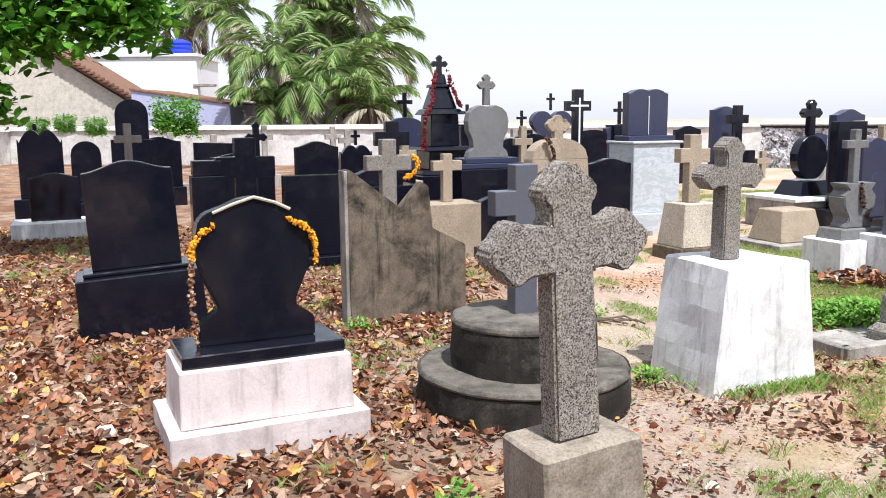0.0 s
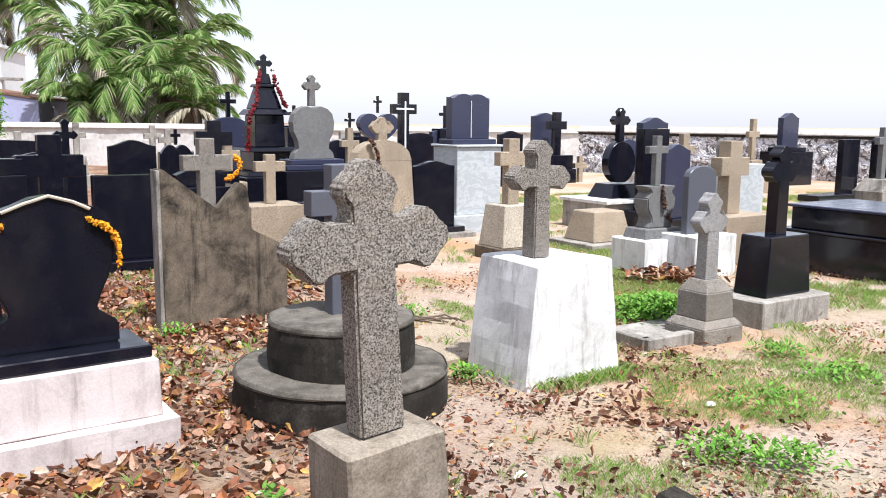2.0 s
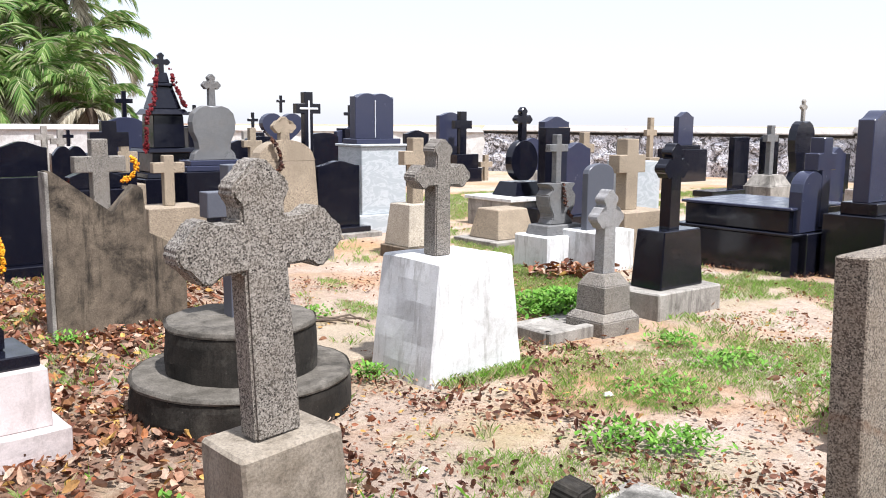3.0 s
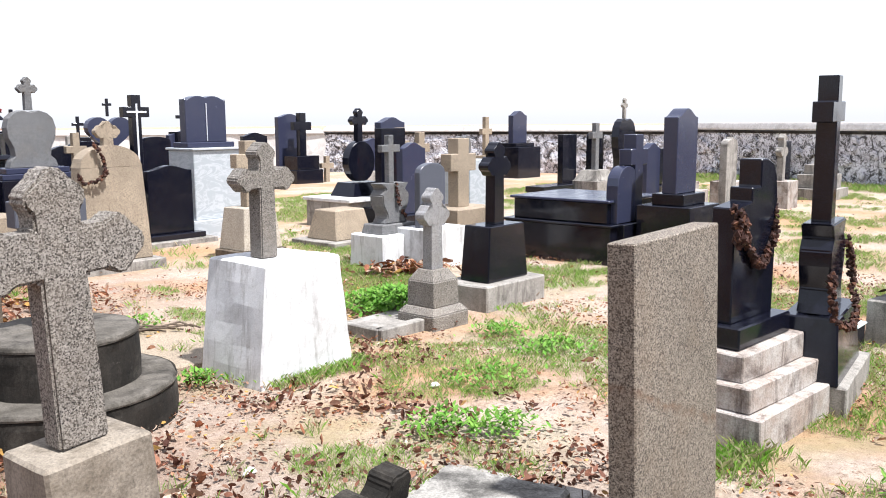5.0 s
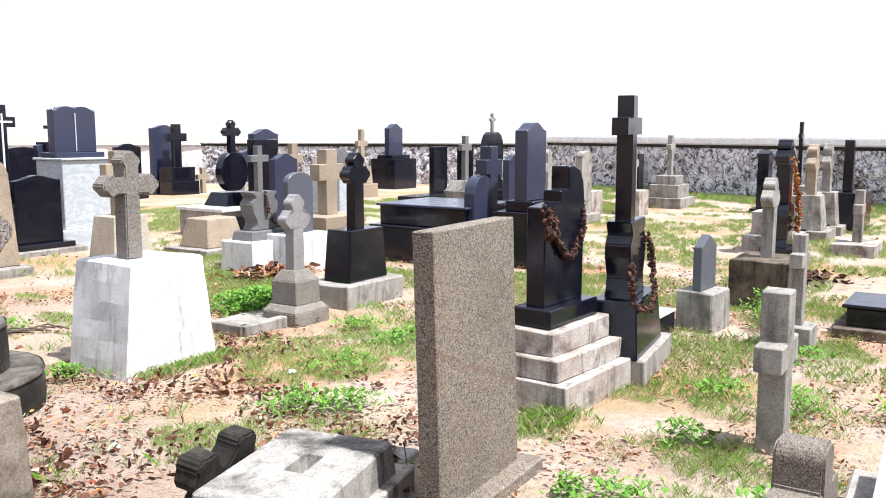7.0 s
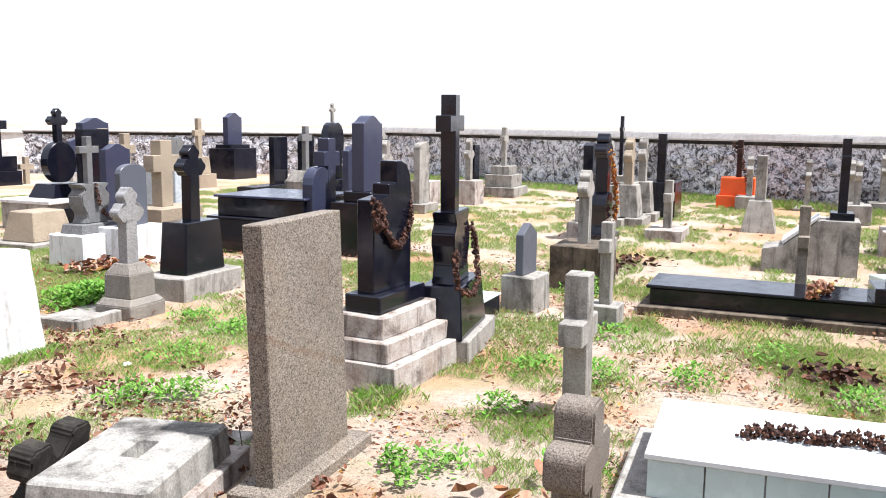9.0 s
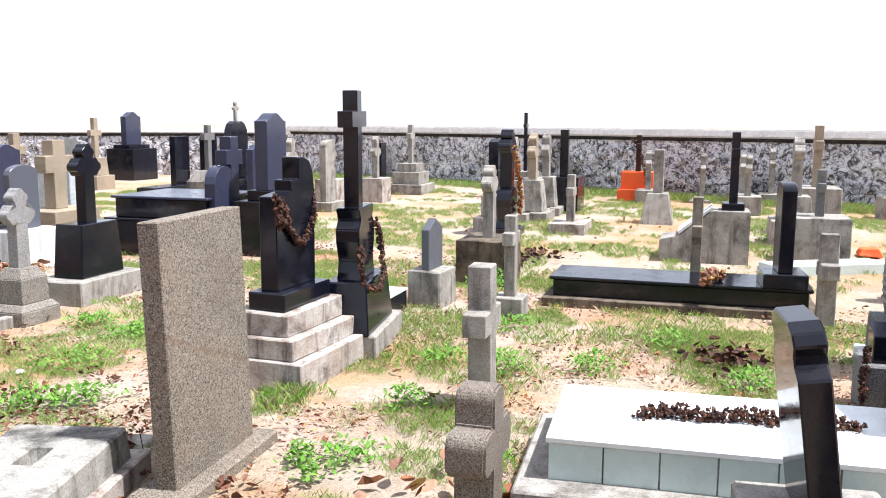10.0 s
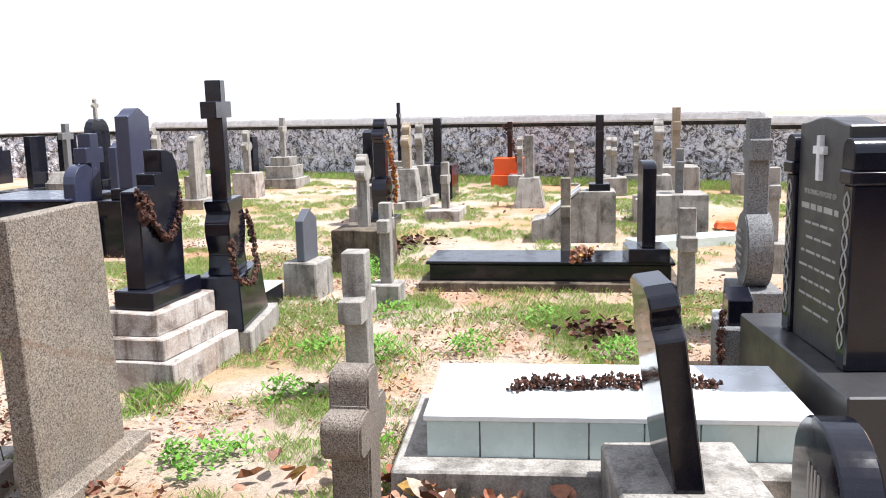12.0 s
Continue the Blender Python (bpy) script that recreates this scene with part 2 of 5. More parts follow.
def rubble_material():
    n = Nodes("limewashed_rubble", 0.9, 0.2)
    warp = n.t.nodes.new("ShaderNodeVectorMath")
    n.link(n.pos, warp.inputs[0])
    wob = n.t.nodes.new("ShaderNodeTexNoise")
    wob.inputs["Scale"].default_value = 3.0
    n.link(n.pos, wob.inputs["Vector"])
    warp.operation = "MULTIPLY_ADD"
    warp.inputs[1].default_value = (1, 1, 1)
    n.link(wob.outputs["Color"], warp.inputs[2])
    stone = n.voronoi(5.0, "DISTANCE_TO_EDGE", vec=warp.outputs[0])
    c = n.mix(n.ramp(n.noise(3, 6), (0.35, 0.0), (0.7, 1.0)), (0.76, 0.76, 0.80), (0.56, 0.55, 0.60))
    joint = n.ramp(n.noise(6.0, 10, 0.82, dist=1.2), (0.5, 0.0), (0.545, 0.95))
    c = n.mix(joint, c, (0.05, 0.045, 0.043))
    gap = n.ramp(stone, (0.0, 0.85), (0.05, 0.0))
    c = n.mix(gap, c, (0.045, 0.04, 0.038))
    big = n.ramp(n.noise(0.7, 6, 0.65), (0.54, 0.0), (0.66, 0.7))
    c = n.mix(big, c, n.mix(joint, (0.15, 0.14, 0.135), (0.03, 0.028, 0.027)))
    return n.done(c, stone, 0.8, 0.05)


M_GROUND = ground_material()
M_RUBBLE = rubble_material()
M_BROWNCEM = cement("brown_cement", (0.33, 0.285, 0.23), (0.20, 0.165, 0.125), (0.04, 0.03, 0.022), 0.75, 0.75)
M_WALLWHITE = cement("limewashed_wall", (0.74, 0.73, 0.71), (0.62, 0.60, 0.58), (0.34, 0.31, 0.29), 0.5, 0.35)

# ---- mesh helpers ----
A = 23.0  # the rows of graves run at this angle


def part(name, bm, material, parent=None, label=""):
    me = bpy.data.meshes.new(name)
    bm.to_mesh(me)
    bm.free()
    me.materials.append(material)
    ob = new(name, me)
    if parent:
        ob.parent = parent
    return tagged(ob, label)


def thing(name, x, y, label, category, z=0.0, rot=A, lean=(0, 0), group="", kind=""):
    ob = new(name)
    ob.empty_display_size = 0.1
    ob.matrix_world = pose(x, y, z, lean[0], lean[1], rot)
    return tagged(ob, label, category, group, kind)


def soften(bm, amount, segments=1, angle=25):
    if amount <= 0:
        return bm
    bm.normal_update()
    edges = [e for e in bm.edges if len(e.link_faces) == 2 and e.calc_face_angle(0) > radians(angle)]
    bmesh.ops.bevel(bm, geom=edges, offset=amount, segments=segments, affect="EDGES", clamp_overlap=True)
    return bm


def prism(points, depth, bevel=0.006, y=0.0, z=0.0, x=0.0):
    """An outline in x and z, given depth along y."""
    bm = bmesh.new()
    f = [bm.verts.new((x + px, y - depth / 2, z + pz)) for px, pz in points]
    b = [bm.verts.new((x + px, y + depth / 2, z + pz)) for px, pz in points]
    bm.faces.new(f)
    bm.faces.new(b[::-1])
    k = len(points)
    for i in range(k):
        bm.faces.new((f[(i + 1) % k], f[i], b[i], b[(i + 1) % k]))
    bmesh.ops.recalc_face_normals(bm, faces=bm.faces)
    return soften(bm, bevel, 4 if bevel > 0.02 else 2 if bevel > 0.007 else 1)


def block(w, d, h, top=1.0, topd=None, bevel=0.008, x=0.0, y=0.0, z=0.0, wear=0.0):
    topd = top if topd is None else topd
    bm = bmesh.new()
    v = []
    for s, t, zz in ((1, 1, 0), (top, topd, h)):
        for a, b in ((-1, -1), (1, -1), (1, 1), (-1, 1)):
            v.append(bm.verts.new((x + a * w / 2 * s, y + b * d / 2 * t, z + zz)))
    for q in ((3, 2, 1, 0), (4, 5, 6, 7), (0, 1, 5, 4), (1, 2, 6, 5), (2, 3, 7, 6), (3, 0, 4, 7)):
        bm.faces.new([v[i] for i in q])
    if wear:
        bmesh.ops.subdivide_edges(bm, edges=bm.edges, cuts=5, use_grid_fill=True)
        for q in bm.verts:
            q.co += noise.noise_vector(q.co * 4.0 + Vector((w * 31, d * 17, h))) * wear
    return soften(bm, bevel, 2 if bevel > 0.012 else 1)


def lathe(profile, seg=48, bevel=0.0):
    bm = bmesh.new()
    rings = []
    for r, z in profile:
        rings.append([bm.verts.new((r * math.cos(2 * math.pi * i / seg), r * math.sin(2 * math.pi * i / seg), z)) for i in range(seg)])
    for a, b in zip(rings, rings[1:]):
        for i in range(seg):
            bm.faces.new((a[i], a[(i + 1) % seg], b[(i + 1) % seg], b[i]))
    bm.faces.new(rings[-1])
    bm.faces.new(rings[0][::-1])
    return soften(bm, bevel)


def tube(points, radius, seg=6):
    bm = bmesh.new()
    pts = [Vector(p) for p in points]
    rings = []
    for i, p in enumerate(pts):
        d = (pts[min(i + 1, len(pts) - 1)] - pts[max(i - 1, 0)]).normalized()
        u = d.orthogonal().normalized()
        w = d.cross(u)
        r = radius[i] if isinstance(radius, (list, tuple)) else radius
        rings.append([bm.verts.new(p + (u * math.cos(2 * math.pi * k / seg) + w * math.sin(2 * math.pi * k / seg)) * r) for k in range(seg)])
    for a, b in zip(rings, rings[1:]):
        for k in range(seg):
            bm.faces.new((a[k], a[(k + 1) % seg], b[(k + 1) % seg], b[k]))
    bm.faces.new(rings[0][::-1])
    bm.faces.new(rings[-1])
    bmesh.ops.recalc_face_normals(bm, faces=bm.faces)
    return bm


def cross_outline(h, w, s, az, style="plain", flare=0.0):
    a = s / 2
    if style == "plain":
        f = flare
        return [(-a, 0), (a, 0), (a, az - a), (w / 2, az - a - f), (w / 2, az + a + f), (a, az + a), (a + f, h), (-a - f, h), (-a, az + a), (-w / 2, az + a + f), (-w / 2, az - a - f), (-a, az - a)]
    if style == "round":
        q, out = a * 0.62, []
        for px, pz, sx, sz in ((w / 2, az - a, 1, -1), (w / 2, az + a, 1, 1), (a, h, 1, 1), (-a, h, -1, 1), (-w / 2, az + a, -1, 1), (-w / 2, az - a, -1, -1)):
            turn0 = {(1, -1): 270, (1, 1): 0, (-1, 1): 90, (-1, -1): 180}[(sx, sz)]
            out.append([(px - sx * q + q * math.cos(radians(turn0 + k * 15)), pz - sz * q + q * math.sin(radians(turn0 + k * 15))) for k in range(7)])
        return [(-a, 0), (a, 0), (a, az - a)] + out[0] + out[1] + [(a, az + a)] + out[2] + out[3] + [(-a, az + a)] + out[4] + out[5] + [(-a, az - a)]
    pts = [(-a * 1.1, 0), (a * 1.1, 0)]
    for turn, reach in ((0, w / 2), (90, h - az), (180, w / 2)):
        loc = [(a, -a), (reach - 1.9 * a, -a)]
        loc += [(reach - 1.25 * a + 0.5 * a * math.cos(radians(q)), -0.9 * a + 0.42 * a * math.sin(radians(q))) for q in (205, 240, 275, 310, 340)]
        loc += [(reach - 0.62 * a + 0.62 * a * math.cos(radians(q)), 0.66 * a * math.sin(radians(q))) for q in (-75, -45, -15, 15, 45, 75)]
        loc += [(reach - 1.25 * a + 0.5 * a * math.cos(radians(q)), 0.9 * a + 0.42 * a * math.sin(radians(q))) for q in (20, 50, 85, 120, 155)]
        loc += [(reach - 1.9 * a, a)]
        c, sn = math.cos(radians(turn)), math.sin(radians(turn))
        pts += [(u * c - v * sn, az + u * sn + v * c) for u, v in loc]
    return pts + [(-a, az - a)]


def stone_outline(w, h, kind="flat", rise=0.08):
    b = w / 2
    xs = [b - w * i / 24 for i in range(25)]
    if kind == "flat":
        return [(-b, 0), (b, 0), (b, h), (-b, h)]
    if kind == "peak":
        return [(-b, 0), (b, 0), (b, h - rise), (0, h), (-b, h - rise)]
    if kind == "slant":
        return [(-b, 0), (b, 0), (b, h), (-b, h - rise)]
    if kind == "arch":
        top = [(x, h - rise + rise * math.sqrt(max(0, 1 - (x / b) ** 2))) for x in xs]
    elif kind == "ogee":
        top = [(x, h - rise + rise * 0.5 * (1 + math.cos(math.pi * x / b))) for x in xs]
    elif kind == "shoulder":
        top = [(x, h - rise * (0.0 if abs(x) < b * 0.55 else 1.0) - (rise * 1.2 * (x / b) ** 2 if abs(x) < b * 0.55 else 0.0)) for x in xs]
    elif kind == "book":
        top = [(x, h - rise + rise * abs(math.sin(math.pi * (0.18 + abs(x) / b * 0.9))) ** 0.8) for x in xs]
    elif kind == "heart":
        full = [(b * 1.0 * math.sin(q) ** 3, h * 0.56 + h * 0.44 / 17 * (13 * math.cos(q) - 5 * math.cos(2 * q) - 2 * math.cos(3 * q) - math.cos(4 * q)) * 1.0) for q in np.linspace(-math.pi * 0.93, math.pi * 0.93, 40)]
        return [(x, max(0.0, z)) for x, z in full][::-1]
    elif kind == "disc":
        return [(b * math.cos(q), h / 2 + h / 2 * math.sin(q)) for q in np.linspace(-math.pi / 2 + 0.3, 1.5 * math.pi - 0.3, 36)]
    elif kind == "urn":
        side = [(0.5, 0.0), (0.5, 0.14), (0.40, 0.20), (0.33, 0.24), (0.36, 0.32), (0.44, 0.46), (0.485, 0.60), (0.49, 0.74), (0.46, 0.85), (0.40, 0.90), (0.25, 0.94), (0.12, 0.985), (0.0, 1.0)]
        return [(w * x, h * z) for x, z in side] + [(-w * x, h * z) for x, z in side[-2::-1]]
    elif kind == "pear":
        side = [(0.5, 0.0), (0.46, 0.12), (0.36, 0.20), (0.38, 0.34), (0.48, 0.52), (0.5, 0.70), (0.45, 0.86), (0.34, 0.95), (0.18, 1.0), (0.0, 0.965)]
        return [(w * x, h * z) for x, z in side] + [(-w * x, h * z) for x, z in side[-2::-1]]
    return [(-b, 0), (b, 0)] + top


def beads(path, radius, size, count, seed=0):
    """Many small crumpled petals strewn along a line."""
    rng = random.Random(seed)
    pts = [Vector(p) for p in path]
    verts, faces = [], []
    for _ in range(count):
        s = rng.random() * (len(pts) - 1)
        i = min(int(s), len(pts) - 2)
        c = pts[i].lerp(pts[i + 1], s - i) + Vector((rng.gauss(0, 1), rng.gauss(0, 1), rng.gauss(0, 1))).normalized() * radius * rng.random() ** 0.5
        m = Euler((rng.random() * 6, rng.random() * 6, rng.random() * 6)).to_matrix()
        k = size * rng.uniform(0.6, 1.3)
        b = len(verts)
        for q in ((1, 0, 0), (0, 1, 0), (-1, 0, 0), (0, -1, 0), (0, 0, 0.7), (0, 0, -0.7)):
            verts.append(c + m @ (Vector(q) * k))
        for q in ((0, 1, 4), (1, 2, 4), (2, 3, 4), (3, 0, 4), (1, 0, 5), (2, 1, 5), (3, 2, 5), (0, 3, 5)):
            faces.append([b + j for j in q])
    me = bpy.data.meshes.new("garland")
    me.from_pydata([tuple(v) for v in verts], [], faces)
    bm = bmesh.new()
    bm.from_mesh(me)
    bpy.data.meshes.remove(me)
    return bm


def arc(p, q, sag, n=14):
    p, q = Vector(p), Vector(q)
    return [p.lerp(q, i / n) - Vector((0, 0, sag * 4 * (i / n) * (1 - i / n))) for i in range(n + 1)]


def garland(x, y, z, path, label, material, radius=0.025, size=0.02, count=160, seed=1, rot=A):
    ob = part("flower_garland", beads(path, radius, size, count, seed), material)
    ob.matrix_world = pose(x, y, z, 0, 0, rot)
    return tagged(ob, label, "garland", kind="thing")


def grave(name, x, y, label, category, stack, rot=A, lean=(0, 0), group="", z=0.0):
    """A monument out of pieces that stand on one another, from the ground up."""
    g = thing(name, x, y, label, category, z, rot, lean, group)
    up = -0.03
    for item in stack:
        kind, nm, mat = item[:3]
        o = item[3]
        ox, oy = o.get("x", 0.0), o.get("y", 0.0)
        if "z" in o:
            up = o["z"]
        if kind == "block":
            part(nm, block(o["w"], o["d"], o["h"] + (0.03 if up < 0 else 0), o.get("top", 1.0), o.get("topd"), o.get("bevel", 0.008), ox, oy, up, o.get("wear", 0.0)), mat, g, o.get("label", ""))
            up += o["h"] + (0.03 if up < 0 else 0)
        elif kind == "stone":
            part(nm, prism(stone_outline(o["w"], o["h"], o.get("kind", "flat"), o.get("rise", 0.08)), o["d"], o.get("bevel", 0.006), oy, up, ox), mat, g, o.get("label", ""))
            up += o["h"]
        elif kind == "cross":
            part(nm, prism(cross_outline(o["h"], o["w"], o["s"], o["az"], o.get("style", "plain"), o.get("flare", 0.0)), o["d"], o.get("bevel", 0.006), oy, up, ox), mat, g, o.get("label", ""))
            up += o["h"]
    return g


def B(nm, mat, w, d, h, **o):
    return ("block", nm, mat, dict(w=w, d=d, h=h, **o))


def S(mat, w, h, kind="flat", d=0.1, nm="headstone", **o):
    return ("stone", nm, mat, dict(w=w, h=h, kind=kind, d=d, **o))


def C(mat, h, w, s, az, d=0.1, style="plain", nm="cross", **o):
    return ("cross", nm, mat, dict(h=h, w=w, s=s, az=az, d=d, style=style, **o))

# ---- ground and wall ----


def build_ground():
    steps = [-220, -120, -60, -30, -16, -10] + [-8 + 0.5 * i for i in range(73)] + [32, 40, 60, 120, 240]
    verts = []
    for yy in steps:
        for xx in steps:
            near = max(0.0, 1 - max(abs(xx - 8), abs(yy - 12)) / 26)
            verts.append((xx, yy, -0.012 + near * 0.03 * noise.noise(Vector((xx * 0.6, yy * 0.6, 3.1)))))
    k = len(steps)
    faces = [(j * k + i, j * k + i + 1, (j + 1) * k + i + 1, (j + 1) * k + i) for j in range(k - 1) for i in range(k - 1)]
    me = bpy.data.meshes.new("ground")
    me.from_pydata(verts, [], faces)
    me.materials.append(M_GROUND)
    for p in me.polygons:
        p.use_smooth = True
    tagged(new("ground", me), "dry sandy ground with patchy grass", "ground", kind="structure")


build_ground()


def wall_run(name, p, q, h, material, label, coping=True):
    p, q = Vector(p), Vector(q)
    n = (q - p).length
    ob = thing(name, (p.x + q.x) / 2, (p.y + q.y) / 2, label, "wall", 0, math.degrees(math.atan2(q.y - p.y, q.x - p.x)), kind="structure")
    cuts = max(4, int(n / 0.25))
    verts, faces = [], []
    for i in range(cuts + 1):
        for side, zz in ((-1, -0.1), (-1, h * 0.35), (-1, h * 0.7), (-1, h), (1, h), (1, -0.1)):
            xx = -n / 2 + n * i / cuts
            r = 0.05 * noise.noise(Vector((xx * 1.7 + p.x, zz * 3.0, side * 5.0)))
            verts.append((xx, side * 0.16 + r, zz))
    for i in range(cuts):
        for k in range(6):
            a, b = i * 6 + k, i * 6 + (k + 1) % 6
            faces.append((a, b, b + 6, a + 6))
    me = bpy.data.meshes.new("masonry")
    me.from_pydata(verts, [], faces)
    bm = bmesh.new()
    bm.from_mesh(me)
    bpy.data.meshes.remove(me)
    bmesh.ops.recalc_face_normals(bm, faces=bm.faces)
    part("masonry", bm, material, ob)
    if coping:
        part("coping", block(n + 0.1, 0.46, 0.17, 0.98, 0.8, 0.03, z=h - 0.01), M_COPING, ob)
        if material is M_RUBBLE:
            # projecting strip, darker than the masonry, right below the coping
            part("dark_band", block(n, 0.40, 0.085, z=h - 0.085, bevel=0.015), M_CEMPED, ob, "dark band below the coping")
        rng = random.Random(int(n * 10))
        if material is M_RUBBLE:
            built = 0
            for _ in range(int(n * 9)):
                if built > 110:
                    break
                sx, sz, rr = rng.uniform(-n / 2 + 0.2, n / 2 - 0.2), rng.uniform(0.1, h - 0.2), rng.uniform(0.09, 0.2)
                rough = [(rr * rng.uniform(0.7, 1.2) * math.cos(a), rr * 0.75 * rng.uniform(0.7, 1.2) * math.sin(a)) for a in np.linspace(0, 2 * math.pi, 7)[:-1]]
                part("rubble_stone", prism(rough, 0.12, 0.02, -0.17 if face_south(p, q) else 0.17, sz, sx), M_RUBBLE, ob)
                built += 1
    return ob


def face_south(p, q):
    return q.x > p.x


wall_run("wall_north", (-16, 30.5), (8.6, 24.9), 1.12, M_WALLWHITE, "long whitewashed boundary wall with weathered coping")
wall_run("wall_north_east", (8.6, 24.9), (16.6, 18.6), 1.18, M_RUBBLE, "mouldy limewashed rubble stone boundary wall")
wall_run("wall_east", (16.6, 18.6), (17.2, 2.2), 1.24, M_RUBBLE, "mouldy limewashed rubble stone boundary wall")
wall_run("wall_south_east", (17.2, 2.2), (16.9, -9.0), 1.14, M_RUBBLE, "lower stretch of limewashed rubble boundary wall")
# added out of view behind the camera to darken reflections in polished stones
wall_run("unseen_south_wall", (-14.0, -9.0), (16.9, -9.0), 3.2, M_CEMDARK, "added unseen mouldy cement wall that darkens reflections", coping=False)
wall_run("wall_west", (-13.5, 12.0), (-16, 30.5), 1.1, M_WALLWHITE, "old whitewashed side wall")

# ---- the nearest monuments ----
near = grave("grave_cross", 0.325, 2.39, "grey speckled granite cross with trefoil ends on a cement plinth", "cross",
    [B("plinth", M_BROWNCEM, 0.36, 0.27, 0.612, top=0.90, bevel=0.01, wear=0.006),
     C(M_GREY, 0.785, 0.515, 0.135, 0.55, 0.09, "bud", bevel=0.008, label="coarse grey granite cross")], rot=26, lean=(0, -3.1))
white = grave("grave_cross", 1.56, 4.90, "speckled granite cross on a tall tapered whitewashed plinth", "cross",
    [B("plinth", M_WHITE, 0.73, 0.60, 0.70, top=0.77, topd=0.92, bevel=0.012, wear=0.012, label="whitewashed plinth with grey drips"),
     C(M_GREY, 0.69, 0.42, 0.108, 0.47, 0.12, "bud", bevel=0.008, x=-0.08)])
urn = grave("gravestone", -1.0, 4.02, "polished black urn-shaped headstone on a pinkish white stepped base", "gravestone",
    [B("lower_step", M_PINK, 0.927, 0.60, 0.14, bevel=0.006, wear=0.007), B("upper_step", M_PINK, 0.815, 0.47, 0.266, top=0.97, bevel=0.006, wear=0.006),
     B("slab", M_BLACK, 0.76, 0.38, 0.06, bevel=0.006), S(M_BLACK, 0.555, 0.69, "urn", 0.10, bevel=0.008)], rot=26)
tall = grave("gravestone", -2.33, 6.12, "large polished black granite headstone on a black box base", "gravestone",
    [B("base", M_BLACK, 0.86, 0.50, 0.44, top=0.98), B("ledge", M_BLACK, 0.74, 0.30, 0.03), S(M_BLACK, 0.61, 0.76, "ogee", 0.13, rise=0.07)], rot=A, lean=(0, -3))
wshape = thing("headstone", -0.43, 6.45, "rough cement headstone cut in a slanting notch, streaked with black mould", "gravestone", rot=A)
part("slab", prism([(-0.46, -0.03), (0.47, -0.03), (0.47, 0.54), (0.20, 0.68), (0.17, 1.00), (0.12, 1.03), (-0.05, 0.84), (-0.44, 1.14), (-0.48, 1.14)], 0.13, 0.008), M_CEMDARK, wshape)
part("side_band", prism([(-0.487, -0.03), (-0.462, -0.03), (-0.462, 1.13), (-0.487, 1.135)], 0.15, 0.004, 0.004), M_CEM, wshape, "pale plastered edge band")

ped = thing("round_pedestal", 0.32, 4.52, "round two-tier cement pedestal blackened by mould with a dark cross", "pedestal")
def drum(r, z0, z1, seed):
    """A cast cement drum with an uneven rim."""
    seg, rows = 72, [(1.0, z0), (1.006, z0 + (z1 - z0) * 0.35), (0.998, z0 + (z1 - z0) * 0.75), (0.992, z1 - 0.02), (0.972, z1 - 0.004), (0.93, z1), (0.5, z1 + 0.004), (0.02, z1 + 0.006)]
    bm = bmesh.new()
    rings = []
    for f, z in rows:
        ring = []
        for k in range(seg):
            a = 2 * math.pi * k / seg
            q = Vector((math.cos(a) * 2.2, math.sin(a) * 2.2, z * 9 + seed))
            rr = r * f + (0.010 * noise.noise(q) + 0.006 * noise.noise(q * 3)) * (1 if f > 0.6 else 0)
            ring.append(bm.verts.new((rr * math.cos(a), rr * math.sin(a), z + (0.006 * noise.noise(q * 2) if z > z0 else 0))))
        rings.append(ring)
    for a, b in zip(rings, rings[1:]):
        for k in range(seg):
            bm.faces.new((a[k], a[(k + 1) % seg], b[(k + 1) % seg], b[k]))
    bm.faces.new(rings[-1])
    return bm


# added thin lids: their paler colour stands in for sun on the tops
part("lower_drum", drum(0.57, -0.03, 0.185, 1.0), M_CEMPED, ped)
part("lower_lit_top", drum(0.572, 0.172, 0.2, 1.0), M_LITLICHEN, ped, "lichen-grey top of the lower tier, sunlight in its colour")
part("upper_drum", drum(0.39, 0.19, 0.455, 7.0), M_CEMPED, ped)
part("upper_lit_top", drum(0.392, 0.44, 0.47, 7.0), M_LITLICHEN, ped, "lichen-grey top of the upper tier, sunlight in its colour")
part("cross", prism(cross_outline(0.80, 0.36, 0.13, 0.60), 0.10, 0.004, 0.02, 0.465), M_SLATE, ped, "dark blue-grey polished granite cross")

# ---- graves by the back, west side ----
grave("gravestone", -5.28, 11.1, "black granite headstone with a stepped shoulder on a white kerb", "gravestone",
    [B("kerb", M_WHITE, 1.05, 0.7, 0.22), S(M_BLACK, 0.60, 0.62, "ogee", 0.1, rise=0.06)])
grave("gravestone", -6.3, 12.9, "black granite headstone with a notched top", "gravestone",
    [B("base", M_BLACK, 0.8, 0.4, 0.35), S(M_BLACK, 0.62, 1.02, "book", 0.12, rise=0.2)])
grave("gravestone", -5.55, 12.75, "black arched headstone with a small urn shape", "gravestone",
    [B("base", M_BLACK, 0.6, 0.4, 0.3), S(M_BLACK, 0.42, 0.9, "arch", 0.12, rise=0.2)])
grave("grave_cross", -7.2, 14.6, "small black cross on a grey block", "cross", [B("base", M_CEM, 0.4, 0.4, 0.9), C(M_BLACK, 0.55, 0.26, 0.06, 0.36, 0.05)])
grave("gravestone", -5.65, 14.9, "tall arched black headstone on a black base", "gravestone",
    [B("base", M_BLACK, 0.85, 0.45, 0.62), B("ledge", M_BLACK, 0.72, 0.3, 0.55), S(M_BLACK, 0.54, 0.68, "arch", 0.14, rise=0.24)])
